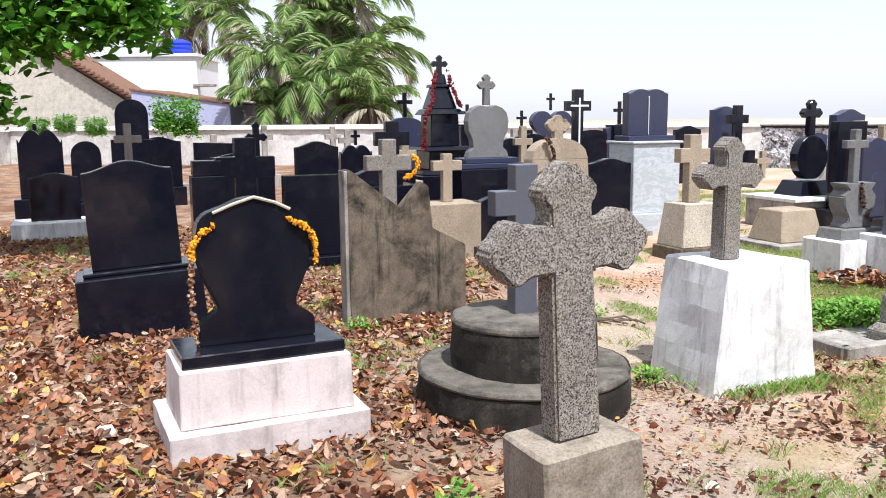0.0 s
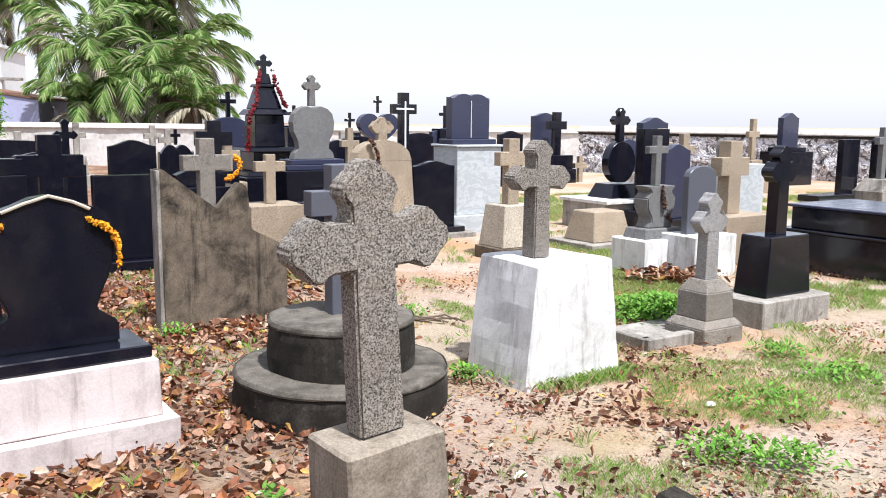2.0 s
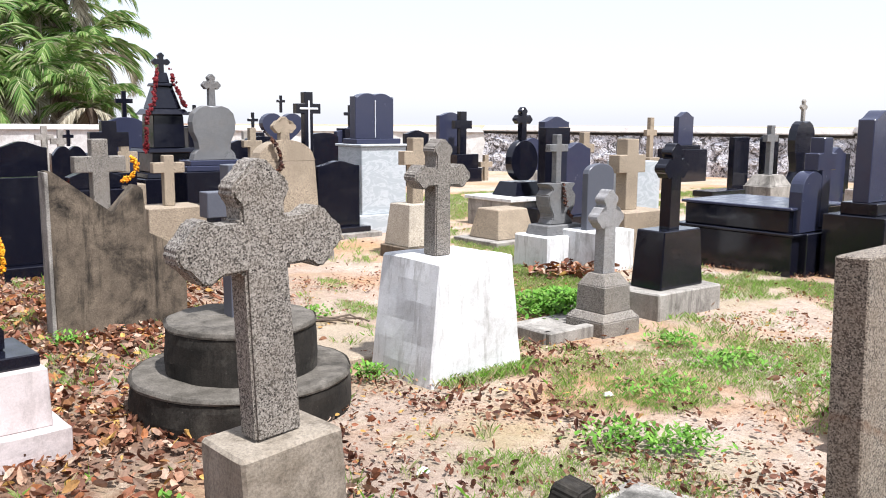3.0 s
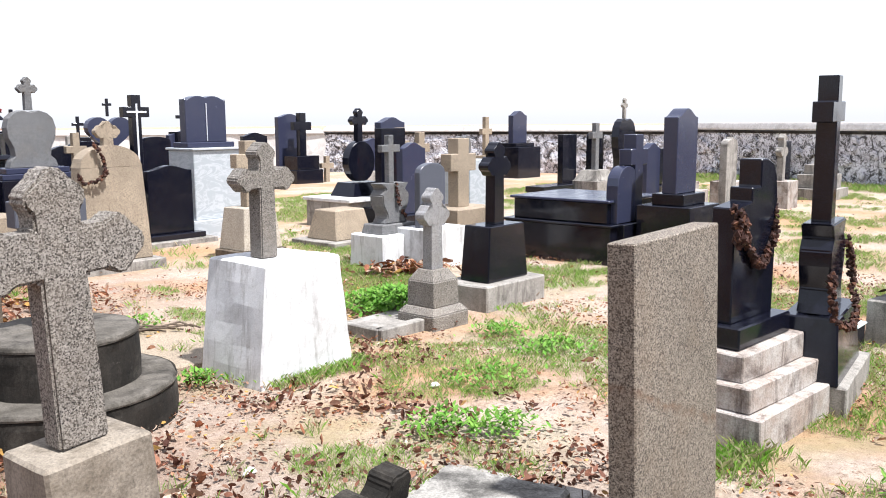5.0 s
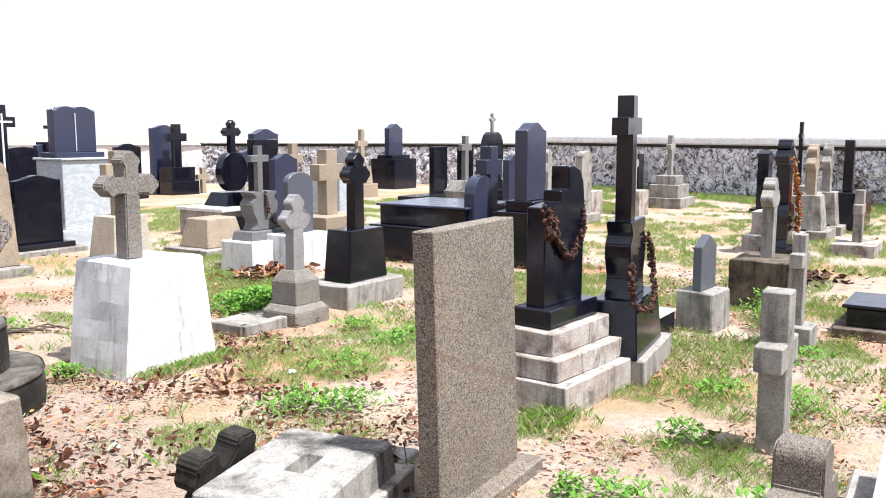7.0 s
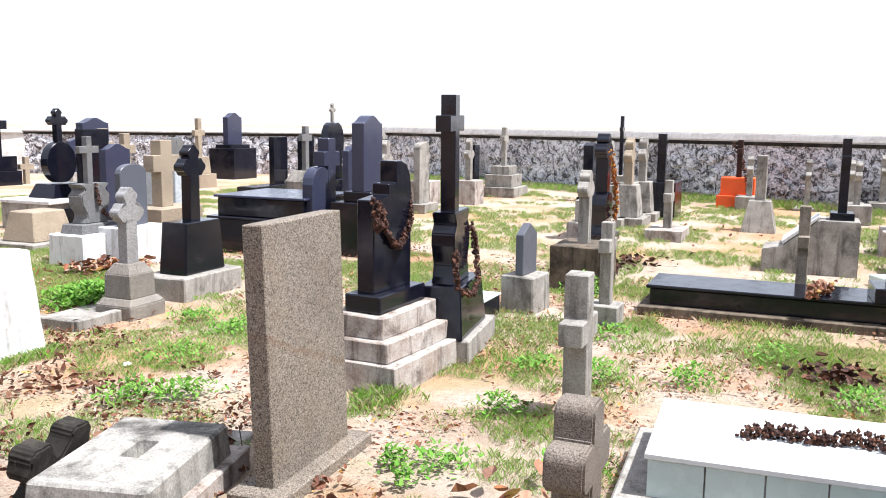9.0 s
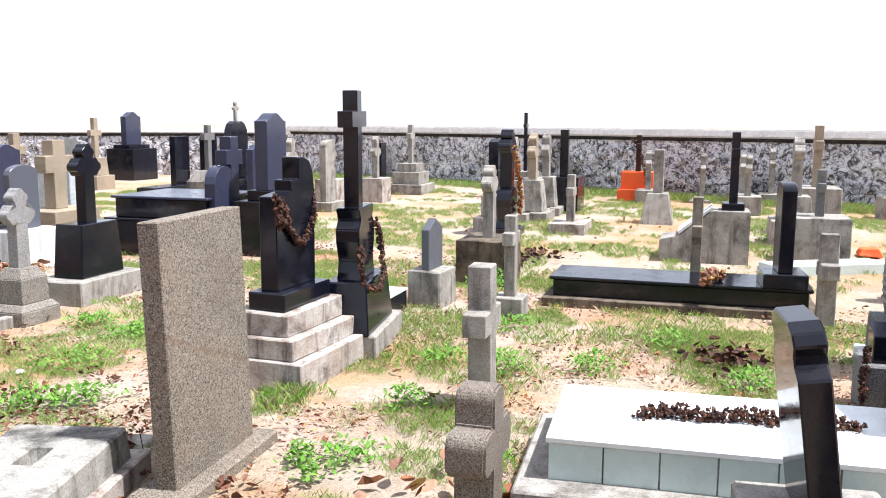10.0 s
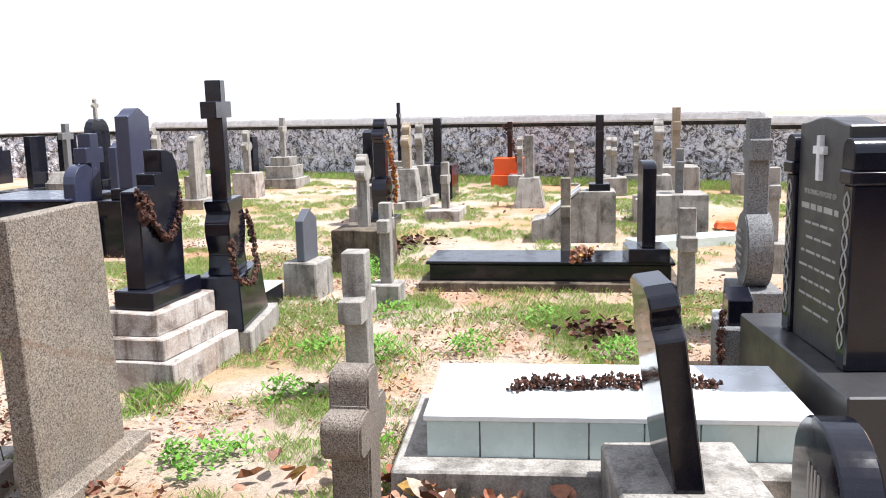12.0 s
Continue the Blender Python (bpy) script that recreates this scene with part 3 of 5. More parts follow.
grave("gravestone", -5.35, 15.3, "broad black headstone with a gently curved top", "gravestone",
    [B("base", M_BLACK, 0.85, 0.5, 0.32), S(M_BLACK, 0.76, 0.88, "ogee", 0.12, rise=0.08)])
grave("grave_cross", -3.82, 9.9, "grey cement cross on a narrow plinth", "cross", [B("plinth", M_CEM, 0.34, 0.3, 0.85), C(M_CEM, 0.62, 0.30, 0.085, 0.44, 0.08)])
for gx, gy, hh in ((-5.7, 17.0, 1.25), (-4.9, 17.2, 1.2), (-4.4, 19.5, 1.35), (-3.0, 20.5, 1.3), (-2.4, 18.5, 1.25), (-1.6, 21.0, 1.3), (0.6, 20.0, 1.3), (1.1, 17.5, 1.25)):
    grave("grave_cross", gx, gy, "weathered cement cross on a stepped block", "cross",
        [B("step", M_CEM, 0.6, 0.6, 0.25), B("plinth", M_CEM, 0.38, 0.38, 0.4, top=0.85), C(M_CEM, hh - 0.65, 0.38, 0.12, (hh - 0.65) * 0.62, 0.1)], group="weathered cement crosses")
grave("gravestone", -4.38, 15.6, "wide black granite slab headstone leaning beside an orange tomb", "gravestone",
    [B("base", M_ORANGE, 1.0, 0.6, 0.4), S(M_BLACK, 0.85, 0.66, "slant", 0.12, rise=-0.03)])
grave("gravestone", -2.31, 9.2, "black granite cross headstone between two black pillars", "gravestone",
    [B("pillar", M_BLACK, 0.34, 0.25, 0.92, x=-0.40), B("ledge", M_BLACK, 0.30, 0.2, 0.16, z=0.92, x=-0.40),
     C(M_BLACK, 1.33, 0.62, 0.22, 1.02, 0.16, z=-0.02, x=0.0)])
grave("gravestone", -1.50, 8.75, "plain black granite slab headstone", "gravestone",
    [B("base", M_BLACK, 0.72, 0.4, 0.12), S(M_BLACK, 0.64, 0.82, "flat", 0.12)])
grave("gravestone", -3.2, 12.2, "low black headstone with shoulders", "gravestone", [B("base", M_BLACK, 0.8, 0.4, 0.3), S(M_BLACK, 0.65, 0.72, "ogee", 0.1, rise=0.05)])
grave("grave_cross", -3.35, 14.2, "black granite cross with pointed ends on a black block", "cross", [B("base", M_BLACK, 0.5, 0.4, 0.75), C(M_BLACK, 0.70, 0.36, 0.10, 0.45, 0.1, "bud")])
grave("gravestone", -2.05, 12.3, "black headstone with a curved top", "gravestone", [B("base", M_BLACK, 0.8, 0.5, 0.4), S(M_BLACK, 0.62, 0.78, "ogee", 0.12)])
grave("gravestone", -1.75, 14.5, "black headstone with twin crosses cut on top", "gravestone", [B("base", M_BLACK, 0.7, 0.5, 0.5), S(M_BLACK, 0.55, 0.55, "book", 0.12, rise=0.15), C(M_BLACK, 0.25, 0.16, 0.05, 0.15, 0.05)])
grave("gravestone", -1.05, 11.0, "low black tomb with an open book top", "gravestone", [B("base", M_BLACK, 0.9, 0.6, 0.66), S(M_BLACK, 0.6, 0.26, "peak", 0.2, rise=0.12)])
grave("grave_cross", -0.85, 13.2, "tan cement double cross on a plinth", "cross", [B("plinth", M_TAN, 0.45, 0.4, 0.55), C(M_TAN, 0.62, 0.36, 0.12, 0.40, 0.1)])
grave("grave_cross", -0.66, 7.72, "speckled granite cross standing behind a cement headstone", "cross",
    [B("plinth", M_CEM, 0.4, 0.35, 0.62, top=0.9), C(M_GREY, 0.70, 0.42, 0.135, 0.49, 0.11)])
grave("grave_cross", -0.16, 9.5, "tan stone cross on a cement ledge", "cross", [B("plinth", M_TAN, 0.62, 0.5, 0.58), C(M_TAN, 0.53, 0.34, 0.11, 0.40, 0.09)])
grave("gravestone", -0.95, 15.0, "blue-grey rounded headstone behind a black cross", "gravestone",
    [B("base", M_BLACK, 0.8, 0.5, 0.55), S(M_BLUE, 0.62, 0.95, "arch", 0.12, rise=0.14), C(M_BLACK, 0.42, 0.28, 0.07, 0.26, 0.06)])
grave("grave_cross", -1.0, 12.6, "black granite cross with a broad head", "cross", [B("base", M_BLACK, 0.6, 0.4, 0.75), C(M_BLACK, 0.70, 0.52, 0.2, 0.45, 0.12)])

# the tall stepped obelisk with its flower garland
ob = thing("obelisk_monument", -0.33, 14.1, "tall stepped black granite monument with a dark red garland", "monument")
for nm, w, h, z, tp in (("base", 1.0, 0.62, -0.03, 1.0), ("ledge", 0.86, 0.08, 0.59, 0.95), ("die", 0.60, 0.30, 0.67, 0.96), ("ledge", 0.80, 0.07, 0.97, 0.94),
                        ("die", 0.50, 0.50, 1.04, 0.94), ("cornice", 0.64, 0.09, 1.54, 0.8), ("spire", 0.44, 0.36, 1.63, 0.55), ("cap", 0.34, 0.05, 1.97, 0.9), ("neck", 0.2, 0.16, 2.02, 0.7)):
    part(nm, block(w, w, h, tp, bevel=0.012, z=z), M_BLACK, ob)
part("cross", prism(cross_outline(0.34, 0.28, 0.075, 0.20, "bud"), 0.07, 0.004, 0, 2.14), M_BLACK, ob)
garland(-0.33, 14.1, 0, [(-0.1, -0.1, 2.25), (-0.16, -0.2, 2.05), (-0.25, -0.3, 1.7), (-0.38, -0.35, 1.5), (-0.40, -0.36, 1.2), (-0.42, -0.38, 0.98)], "dark red flower garland hung from a tall monument", M_REDFLOWER, 0.035, 0.03, 170, 3)
garland(-0.33, 14.1, 0, [(0.1, -0.1, 2.25), (0.14, -0.2, 2.0), (0.2, -0.28, 1.75), (0.25, -0.3, 1.68)], "dark red flower garland hung from a tall monument", M_REDFLOWER, 0.03, 0.028, 80, 4)
garland(-0.55, 9.9, 0, [(0.0, 0, 1.08), (0.06, 0, 1.0), (0.06, 0, 0.93), (0.0, 0, 0.86), (-0.1, 0, 0.82)], "orange marigold garland on a gravestone", M_MARIGOLD, 0.028, 0.022, 90, 5)

grave("gravestone", 0.36, 12.1, "grey pear-shaped headstone with a cross finial on a black box tomb", "gravestone",
    [B("tomb_box", M_BLACK, 1.05, 0.7, 0.80), B("ledge", M_BLUE, 0.95, 0.5, 0.07), B("ledge", M_BLUE, 0.80, 0.4, 0.07), S(M_DGREY, 0.62, 0.72, "pear", 0.16), C(M_DGREY, 0.42, 0.26, 0.085, 0.27, 0.08, "bud")])
grave("gravestone", 0.55, 9.6, "dark low double headstone with rounded shoulders", "gravestone",
    [B("base", M_BLACK, 0.95, 0.4, 0.1), S(M_BLACK, 0.86, 0.55, "book", 0.12, rise=0.07)])
tan = grave("gravestone", 1.02, 9.3, "tall tapering tan granite headstone with a carved lily cross on top", "gravestone",
    [B("base", M_CEM, 0.95, 0.5, 0.08), B("body", M_TAN, 0.80, 0.24, 0.98, top=0.84, topd=0.85, bevel=0.012)])
part("arched_top", prism([(x, z) for x, z in stone_outline(0.672, 0.22, "arch", 0.22)], 0.205, 0.008, 0, 1.055), M_TAN, tan)
part("lily_cross", prism(cross_outline(0.26, 0.27, 0.10, 0.15, "bud"), 0.08, 0.01, -0.02, 1.26), M_TAN, tan, "carved pale flower cross")
garland(1.02, 9.3, 0, [(-0.2, -0.14, 1.3), (-0.12, -0.16, 1.15), (-0.1, -0.16, 1.0), (-0.2, -0.16, 0.92), (-0.33, -0.14, 0.9), (-0.36, -0.1, 0.98)], "withered brown garland round a headstone", M_WITHER, 0.022, 0.02, 110, 6)
grave("gravestone", 1.86, 10.95, "black granite headstone with a curved top on a flat base", "gravestone",
    [B("base", M_CEM, 1.0, 0.6, 0.06), B("ledge", M_BLACK, 0.78, 0.4, 0.07), S(M_BLACK, 0.62, 0.84, "ogee", 0.12, rise=0.06)])
mon = grave("monument", 2.44, 11.55, "dark open-book headstone on a tall grey veined marble pedestal", "monument",
    [B("foot", M_MARBLE, 0.88, 0.72, 0.24), B("pedestal", M_MARBLE, 0.72, 0.58, 0.90, label="grey veined marble pedestal"), B("cap", M_MARBLE, 0.78, 0.64, 0.03),
     B("ledge", M_BLUE, 0.72, 0.34, 0.07), S(M_BLUE, 0.62, 0.60, "book", 0.14, rise=0.06)])
part("spine", block(0.012, 0.02, 0.5, z=1.25, y=-0.08), M_SILVER, mon, "pale vertical inlay")
grave("grave_cross", 1.80, 13.4, "tall black granite cross with white inlaid lines", "cross",
    [B("base", M_BLACK, 0.6, 0.4, 0.5), C(M_BLACK, 1.40, 0.42, 0.15, 1.15, 0.12), C(M_SILVER, 1.22, 0.32, 0.03, 1.1, 0.012, z=0.55, y=-0.066, nm="inlay", label="white inlaid cross line")])
grave("gravestone", 1.62, 15.6, "black heart-shaped headstone with faint pale writing", "gravestone",
    [B("base", M_BLACK, 0.8, 0.5, 0.85), S(M_BLUE, 0.80, 0.85, "heart", 0.14), C(M_BLACK, 0.3, 0.16, 0.045, 0.2, 0.04, z=1.6)])
for gx, gy, w, h, kd, mt in ((0.2, 17.5, 0.6, 1.35, "flat", M_BLACK), (1.2, 15.0, 0.55, 1.2, "arch", M_BLACK), (2.35, 15.6, 0.6, 1.25, "arch", M_BLACK), (2.9, 15.9, 0.62, 1.35, "peak", M_BLUE), (0.8, 14.2, 0.55, 1.15, "ogee", M_BLACK), (3.55, 18.6, 0.62, 1.2, "ogee", M_BLACK)):
    grave("gravestone", gx, gy, "dark granite headstone among the far rows", "gravestone", [B("base", M_BLACK, w + 0.2, 0.45, 0.3), S(mt, w, h - 0.3, kd, 0.12)], group="far dark headstones")
for gx, gy, z in ((0.15, 17.3, 1.32), (2.9, 15.9, 1.33), (1.35, 19.0, 1.2)):
    grave("grave_cross", gx, gy, "small black cross on a dark stone", "cross", [B("base", M_BLACK, 0.4, 0.3, z, z=0.0), C(M_BLACK, 0.42, 0.24, 0.06, 0.26, 0.05)], group="small black crosses")
grave("grave_cross", 0.95, 13.2, "pale cement cross with a rounded head", "cross", [B("plinth", M_CEM, 0.4, 0.35, 0.7), C(M_TAN, 0.66, 0.3, 0.1, 0.42, 0.09)])
grave("grave_cross", 1.0, 11.4, "pair of small cement crosses on a ledge", "cross", [B("plinth", M_CEM, 0.5, 0.35, 0.55), C(M_CEM, 0.4, 0.22, 0.08, 0.26, 0.08)])

# ---- middle graves ----
grave("grave_cross", 2.46, 9.25, "tan granite cross on a tapered tan granite plinth", "cross",
    [B("foot", M_CEMDARK, 0.6, 0.5, 0.12), B("plinth", M_PTAN, 0.52, 0.46, 0.46, top=0.8), C(M_TAN, 0.72, 0.38, 0.15, 0.50, 0.12)])
grave("gravestone", 3.75, 9.95, "low sloping tan granite block on a cement kerb", "gravestone", [B("kerb", M_CEM, 0.9, 0.8, 0.07), B("block", M_TAN, 0.62, 0.55, 0.36, top=0.78, topd=0.7, bevel=0.012)])
ball = grave("gravestone", 4.75, 11.9, "round black disc headstone with a cross on a kerbed tomb", "gravestone",
    [B("tomb", M_CEM, 1.3, 0.9, 0.36), B("slab", M_WHITE, 1.35, 1.0, 0.05), B("ledge", M_BLACK, 0.72, 0.5, 0.2, top=0.75), S(M_BLACK, 0.54, 0.60, "disc", 0.14), C(M_BLACK, 0.48, 0.34, 0.1, 0.30, 0.09, "bud")])
grave("grave_cross", 6.5, 20.5, "tall black granite cross on black steps", "cross", [B("step", M_BLACK, 0.85, 0.6, 0.32), B("step", M_BLACK, 0.7, 0.5, 0.34), C(M_BLACK, 1.04, 0.55, 0.2, 0.72, 0.14)])
grave("gravestone", 6.3, 20.9, "dark blue-grey headstone with a curved top", "gravestone", [B("base", M_BLACK, 0.9, 0.5, 0.3), S(M_BLUE, 0.75, 1.38, "ogee", 0.14)])
grave("grave_cross", 7.2, 20.7, "small tan cement cross", "cross", [C(M_TAN, 0.66, 0.40, 0.13, 0.42, 0.1, z=-0.03)])
grave("gravestone", 5.1, 19.6, "dark red-brown headstone with a curved top", "gravestone", [B("base", M_BLACK, 0.8, 0.4, 0.3), S(M_BLACK, 0.68, 0.95, "ogee", 0.12)])
grave("gravestone", 7.95, 19.5, "blue-grey headstone with a curved top", "gravestone", [B("base", M_CEM, 0.7, 0.4, 0.3), S(M_BLUE, 0.52, 0.78, "ogee", 0.12, rise=0.06)])
grave("gravestone", 5.05, 11.4, "tall blue-black headstone pair in a tight row", "gravestone", [B("base", M_BLACK, 0.9, 0.5, 0.28), S(M_BLACK, 0.5, 1.12, "flat", 0.14)])
grave("gravestone", 5.55, 12.6, "blue-grey headstone with a rounded shoulder", "gravestone", [B("base", M_BLACK, 0.9, 0.5, 0.28), S(M_BLUE, 0.55, 1.28, "ogee", 0.14)])
grave("gravestone", 5.20, 11.0, "dark blue headstone with a sloped top", "gravestone", [B("base", M_BLACK, 0.7, 0.4, 0.2), S(M_BLUE, 0.48, 1.0, "ogee", 0.12)])
vase = thing("grave_cross", 3.70, 8.21, "grey cross on a scrolled vase-shaped stone over a whitewashed block", "cross")
part("block", block(0.72, 0.5, 0.37, 0.97, bevel=0.012, z=-0.03, wear=0.006), M_WHITE, vase)
part("ledge", block(0.55, 0.32, 0.1, 0.9, z=0.34), M_DGREY, vase)
part("vase", prism([(-0.17, 0), (0.17, 0), (0.13, 0.06), (0.13, 0.1), (0.19, 0.2), (0.20, 0.3), (0.14, 0.36), (0.20, 0.42), (-0.20, 0.42), (-0.14, 0.36), (-0.20, 0.3), (-0.19, 0.2), (-0.13, 0.1), (-0.13, 0.06)], 0.2, 0.01, 0, 0.44), M_DGREY, vase)
part("cross", prism(cross_outline(0.50, 0.27, 0.075, 0.36), 0.07, 0.005, 0, 0.86), M_DGREY, vase)
garland(3.70, 8.21, 0, [(-0.02, -0.12, 0.86), (0.0, -0.13, 0.7), (0.06, -0.13, 0.56), (0.12, -0.13, 0.5)], "withered garland on a vase stone", M_WITHER, 0.018, 0.018, 60, 8)
grave("gravestone", 4.07, 7.99, "blue-grey arched headstone on a whitewashed block", "gravestone", [B("block", M_WHITE, 0.6, 0.5, 0.40, wear=0.006), S(M_SLATE, 0.40, 0.67, "arch", 0.08, rise=0.1)])
grave("grave_cross", 4.85, 8.85, "tan stone cross with a large square head on a low block", "cross",
    [B("block", M_TAN, 0.75, 0.6, 0.50), C(M_TAN, 0.80, 0.46, 0.2, 0.52, 0.16)])
grave("monument", 5.5, 9.9, "grey marble block pedestal", "monument", [B("pedestal", M_MARBLE, 0.45, 0.5, 1.0)])
for gx, gy, hh in ((5.75, 11.9, 1.33), (5.5, 12.1, 1.40), (9.9, 17.3, 1.58)):
    grave("grave_cross", gx, gy, "tan cement cross on a stepped plinth", "cross",
        [B("step", M_TAN, 0.62, 0.5, 0.3), B("plinth", M_TAN, 0.42, 0.36, 0.4, top=0.85), C(M_TAN, hh - 0.7, 0.36, 0.13, (hh - 0.7) * 0.62, 0.1)], group="tan crosses by the wall")
grave("gravestone", 9.4, 17.5, "dark headstone leaning by the wall", "gravestone", [S(M_DGREY, 0.5, 1.1, "heart", 0.12, z=0.2), B("base", M_CEM, 0.7, 0.4, 0.22, z=-0.02)])
grave("monument", 12.2, 19.7, "dark blue headstone with a pointed curve on a large black box", "monument",
    [B("box", M_BLACK, 1.02, 0.8, 0.80), B("ledge", M_BLACK, 0.85, 0.5, 0.1), S(M_BLUE, 0.62, 0.84, "ogee", 0.16, rise=0.12)])
grave("gravestone", 11.5, 14.3, "black heart headstone with a small white cross on top", "gravestone",
    [B("base", M_BLACK, 0.9, 0.6, 0.3), S(M_BLACK, 0.74, 1.22, "pear", 0.16), C(M_CEM, 0.42, 0.22, 0.07, 0.27, 0.06, "bud")])
grave("grave_cross", 10.5, 13.9, "grey granite cross on a capped cement plinth", "cross",
    [B("plinth", M_CEM, 0.8, 0.6, 0.32), B("cap", M_CEM, 0.72, 0.55, 0.2, top=0.65), C(M_DGREY, 0.92, 0.38, 0.13, 0.68, 0.1)])
for gx, gy, w, h, kd in ((9.9, 14.0, 0.5, 1.22, "flat"), (11.0, 14.6, 0.5, 1.25, "arch"), (12.2, 14.0, 0.5, 0.9, "flat")):
    grave("gravestone", gx, gy, "dark granite headstone in a row by the wall", "gravestone", [B("base", M_BLACK, 0.7, 0.4, 0.15), S(M_BLACK, w, h - 0.15, kd, 0.12)], group="dark headstones by the wall")
grave("gravestone", 9.0, 13.0, "low black kerbed grave with a white ledge", "gravestone", [B("kerb", M_WHITE, 0.9, 0.7, 0.22), B("slab", M_BLACK, 1.0, 0.4, 0.1, y=0.15)])

gc = grave("grave_cross", 2.92, 5.52, "pale grey granite cross on a stepped grey granite pedestal", "cross",
    [B("foot", M_GREY, 0.40, 0.36, 0.10, bevel=0.008), B("shoulder", M_GREY, 0.40, 0.36, 0.05, top=0.78, bevel=0.004), B("pedestal", M_GREY, 0.285, 0.27, 0.19, top=0.96, bevel=0.006), B("neck", M_GREY, 0.27, 0.255, 0.08, top=0.62, bevel=0.004),
     C(M_PALE, 0.60, 0.29, 0.115, 0.40, 0.09, "bud", label="pale grey granite cross")])
bc = grave("grave_cross", 3.76, 6.07, "polished black cross on a tapered black box over a cement kerb", "cross",
    [B("kerb", M_CEM, 0.82, 0.48, 0.19, bevel=0.012, wear=0.008), B("box", M_BLACK, 0.55, 0.30, 0.46, top=0.86, topd=0.9), C(M_BLACK, 0.68, 0.32, 0.12, 0.48, 0.1, "bud")])
kerb = thing("grave_kerb", 2.55, 5.85, "low cement grave kerb with a grey slab beside green plants", "kerb")
for nm, w, d, x, y in (("kerbstone", 0.85, 0.08, 0, -0.5), ("kerbstone", 0.08, 1.0, -0.40, 0), ("kerbstone", 0.08, 1.0, 0.40, 0)):
    part(nm, block(w, d, 0.11, z=-0.03, x=x, y=y), M_CEM, kerb)
part("slab", block(0.74, 0.45, 0.06, z=-0.02, y=-0.24), M_CEM, kerb)

# black tomb with a cross headstone and a tall headstone
tomb = thing("tomb", 5.95, 7.85, "large two-tier polished black granite tomb with a rounded cross headstone", "tomb")
part("lower_tier", block(1.20, 1.35, 0.42, z=-0.03), M_BLACK, tomb)
part("ledge", block(1.26, 1.41, 0.03, z=0.39), M_BLACK, tomb)
part("upper_tier", block(1.08, 1.2, 0.22, z=0.42), M_BLACK, tomb)
part("top_slab", block(1.14, 1.28, 0.03, z=0.64), M_BLUE, tomb)
crs = grave("gravestone", 6.02, 7.22, "dark blue rounded headstone joined to a square cross", "gravestone",
    [B("ledge", M_BLACK, 0.55, 0.3, 0.42), S(M_BLUE, 0.44, 0.60, "arch", 0.14, rise=0.2, x=-0.06), C(M_BLUE, 0.9, 0.36, 0.17, 0.66, 0.15, z=0.45, x=0.16)])
rs = grave("gravestone", 6.46, 6.88, "tall blue-black polished headstone with an arched crest on a black box", "gravestone",
    [B("box", M_BLACK, 0.72, 0.6, 0.62), B("ledge", M_BLACK, 0.52, 0.36, 0.12), S(M_BLUE, 0.47, 0.88, "ogee", 0.16, rise=0.09)])

# ---- granite slab and stepped grave ----
slab = thing("headstone", 2.139, 1.996, "plain brown-grey granite slab headstone standing on a granite footing", "gravestone", rot=25.5, lean=(-1.8, -0.1))
part("footing", block(0.84, 0.27, 0.085, z=-0.04, bevel=0.01, wear=0.004), M_SLAB, slab)
part("slab", prism(stone_outline(0.672, 1.10, "flat"), 0.096, 0.005, 0.0, 0.04), M_SLAB, slab)

steps = grave("gravestone", 3.40, 2.955, "broken black granite headstone with a garland on three limewashed steps", "gravestone",
    [B("step", M_STEP, 0.83, 0.66, 0.162, bevel=0.006, wear=0.007), B("step", M_STEP, 0.762, 0.53, 0.121, bevel=0.006, wear=0.006), B("step", M_STEP, 0.665, 0.39, 0.134, bevel=0.006, wear=0.006, x=0.015),
     B("ledge", M_BLACK, 0.56, 0.25, 0.11, x=0.025, y=-0.01)], rot=18.6)
part("headstone", prism([(-0.20, 0), (0.245, 0), (0.25, 0.60), (0.235, 0.70), (0.195, 0.765), (0.13, 0.79), (0.06, 0.79), (0.06, 0.655), (-0.03, 0.655), (-0.03, 0.585), (-0.20, 0.565)], 0.12, 0.006, 0, 0.525), M_BLACK, steps)
STEPS_AT = (3.40, 2.955, 0)
garland(*STEPS_AT, arc((-0.17, -0.08, 1.08), (0.23, -0.08, 1.00), 0.24), "withered brown flower garland on a black headstone", M_WITHER, 0.02, 0.017, 260, 9, 18.6)
garland(*STEPS_AT, [(-0.22, -0.08, 1.09), (-0.21, -0.09, 0.98), (-0.2, -0.09, 0.92)], "end of a withered flower garland", M_WITHER, 0.03, 0.02, 80, 10, 18.6)
garland(*STEPS_AT, [(0.23, -0.075, 1.02), (0.262, -0.03, 1.12), (0.262, 0.03, 1.2)], "thin garland end over a headstone's shoulder", M_WITHER, 0.012, 0.013, 60, 20, 18.6)
tc = thing("grave_cross", 4.06, 3.02, "tall polished black cross on a scrolled black stone and box base", "cross", rot=30, lean=(0, -0.9))
part("kerb", block(0.80, 0.43, 0.18, z=-0.03, x=0.10, y=0.01, wear=0.004), M_CEM, tc)
part("box", block(0.68, 0.327, 0.345, 0.84, z=0.15, x=0.03), M_BLACK, tc)
part("scroll_body", prism([(-0.20, 0), (0.20, 0), (0.17, 0.05), (0.15, 0.13), (0.20, 0.26), (0.20, 0.34), (0.15, 0.40), (0.19, 0.48), (-0.19, 0.48), (-0.15, 0.40), (-0.20, 0.34), (-0.20, 0.26), (-0.15, 0.13), (-0.17, 0.05)], 0.16, 0.008, 0.0, 0.493), M_BLACK, tc)
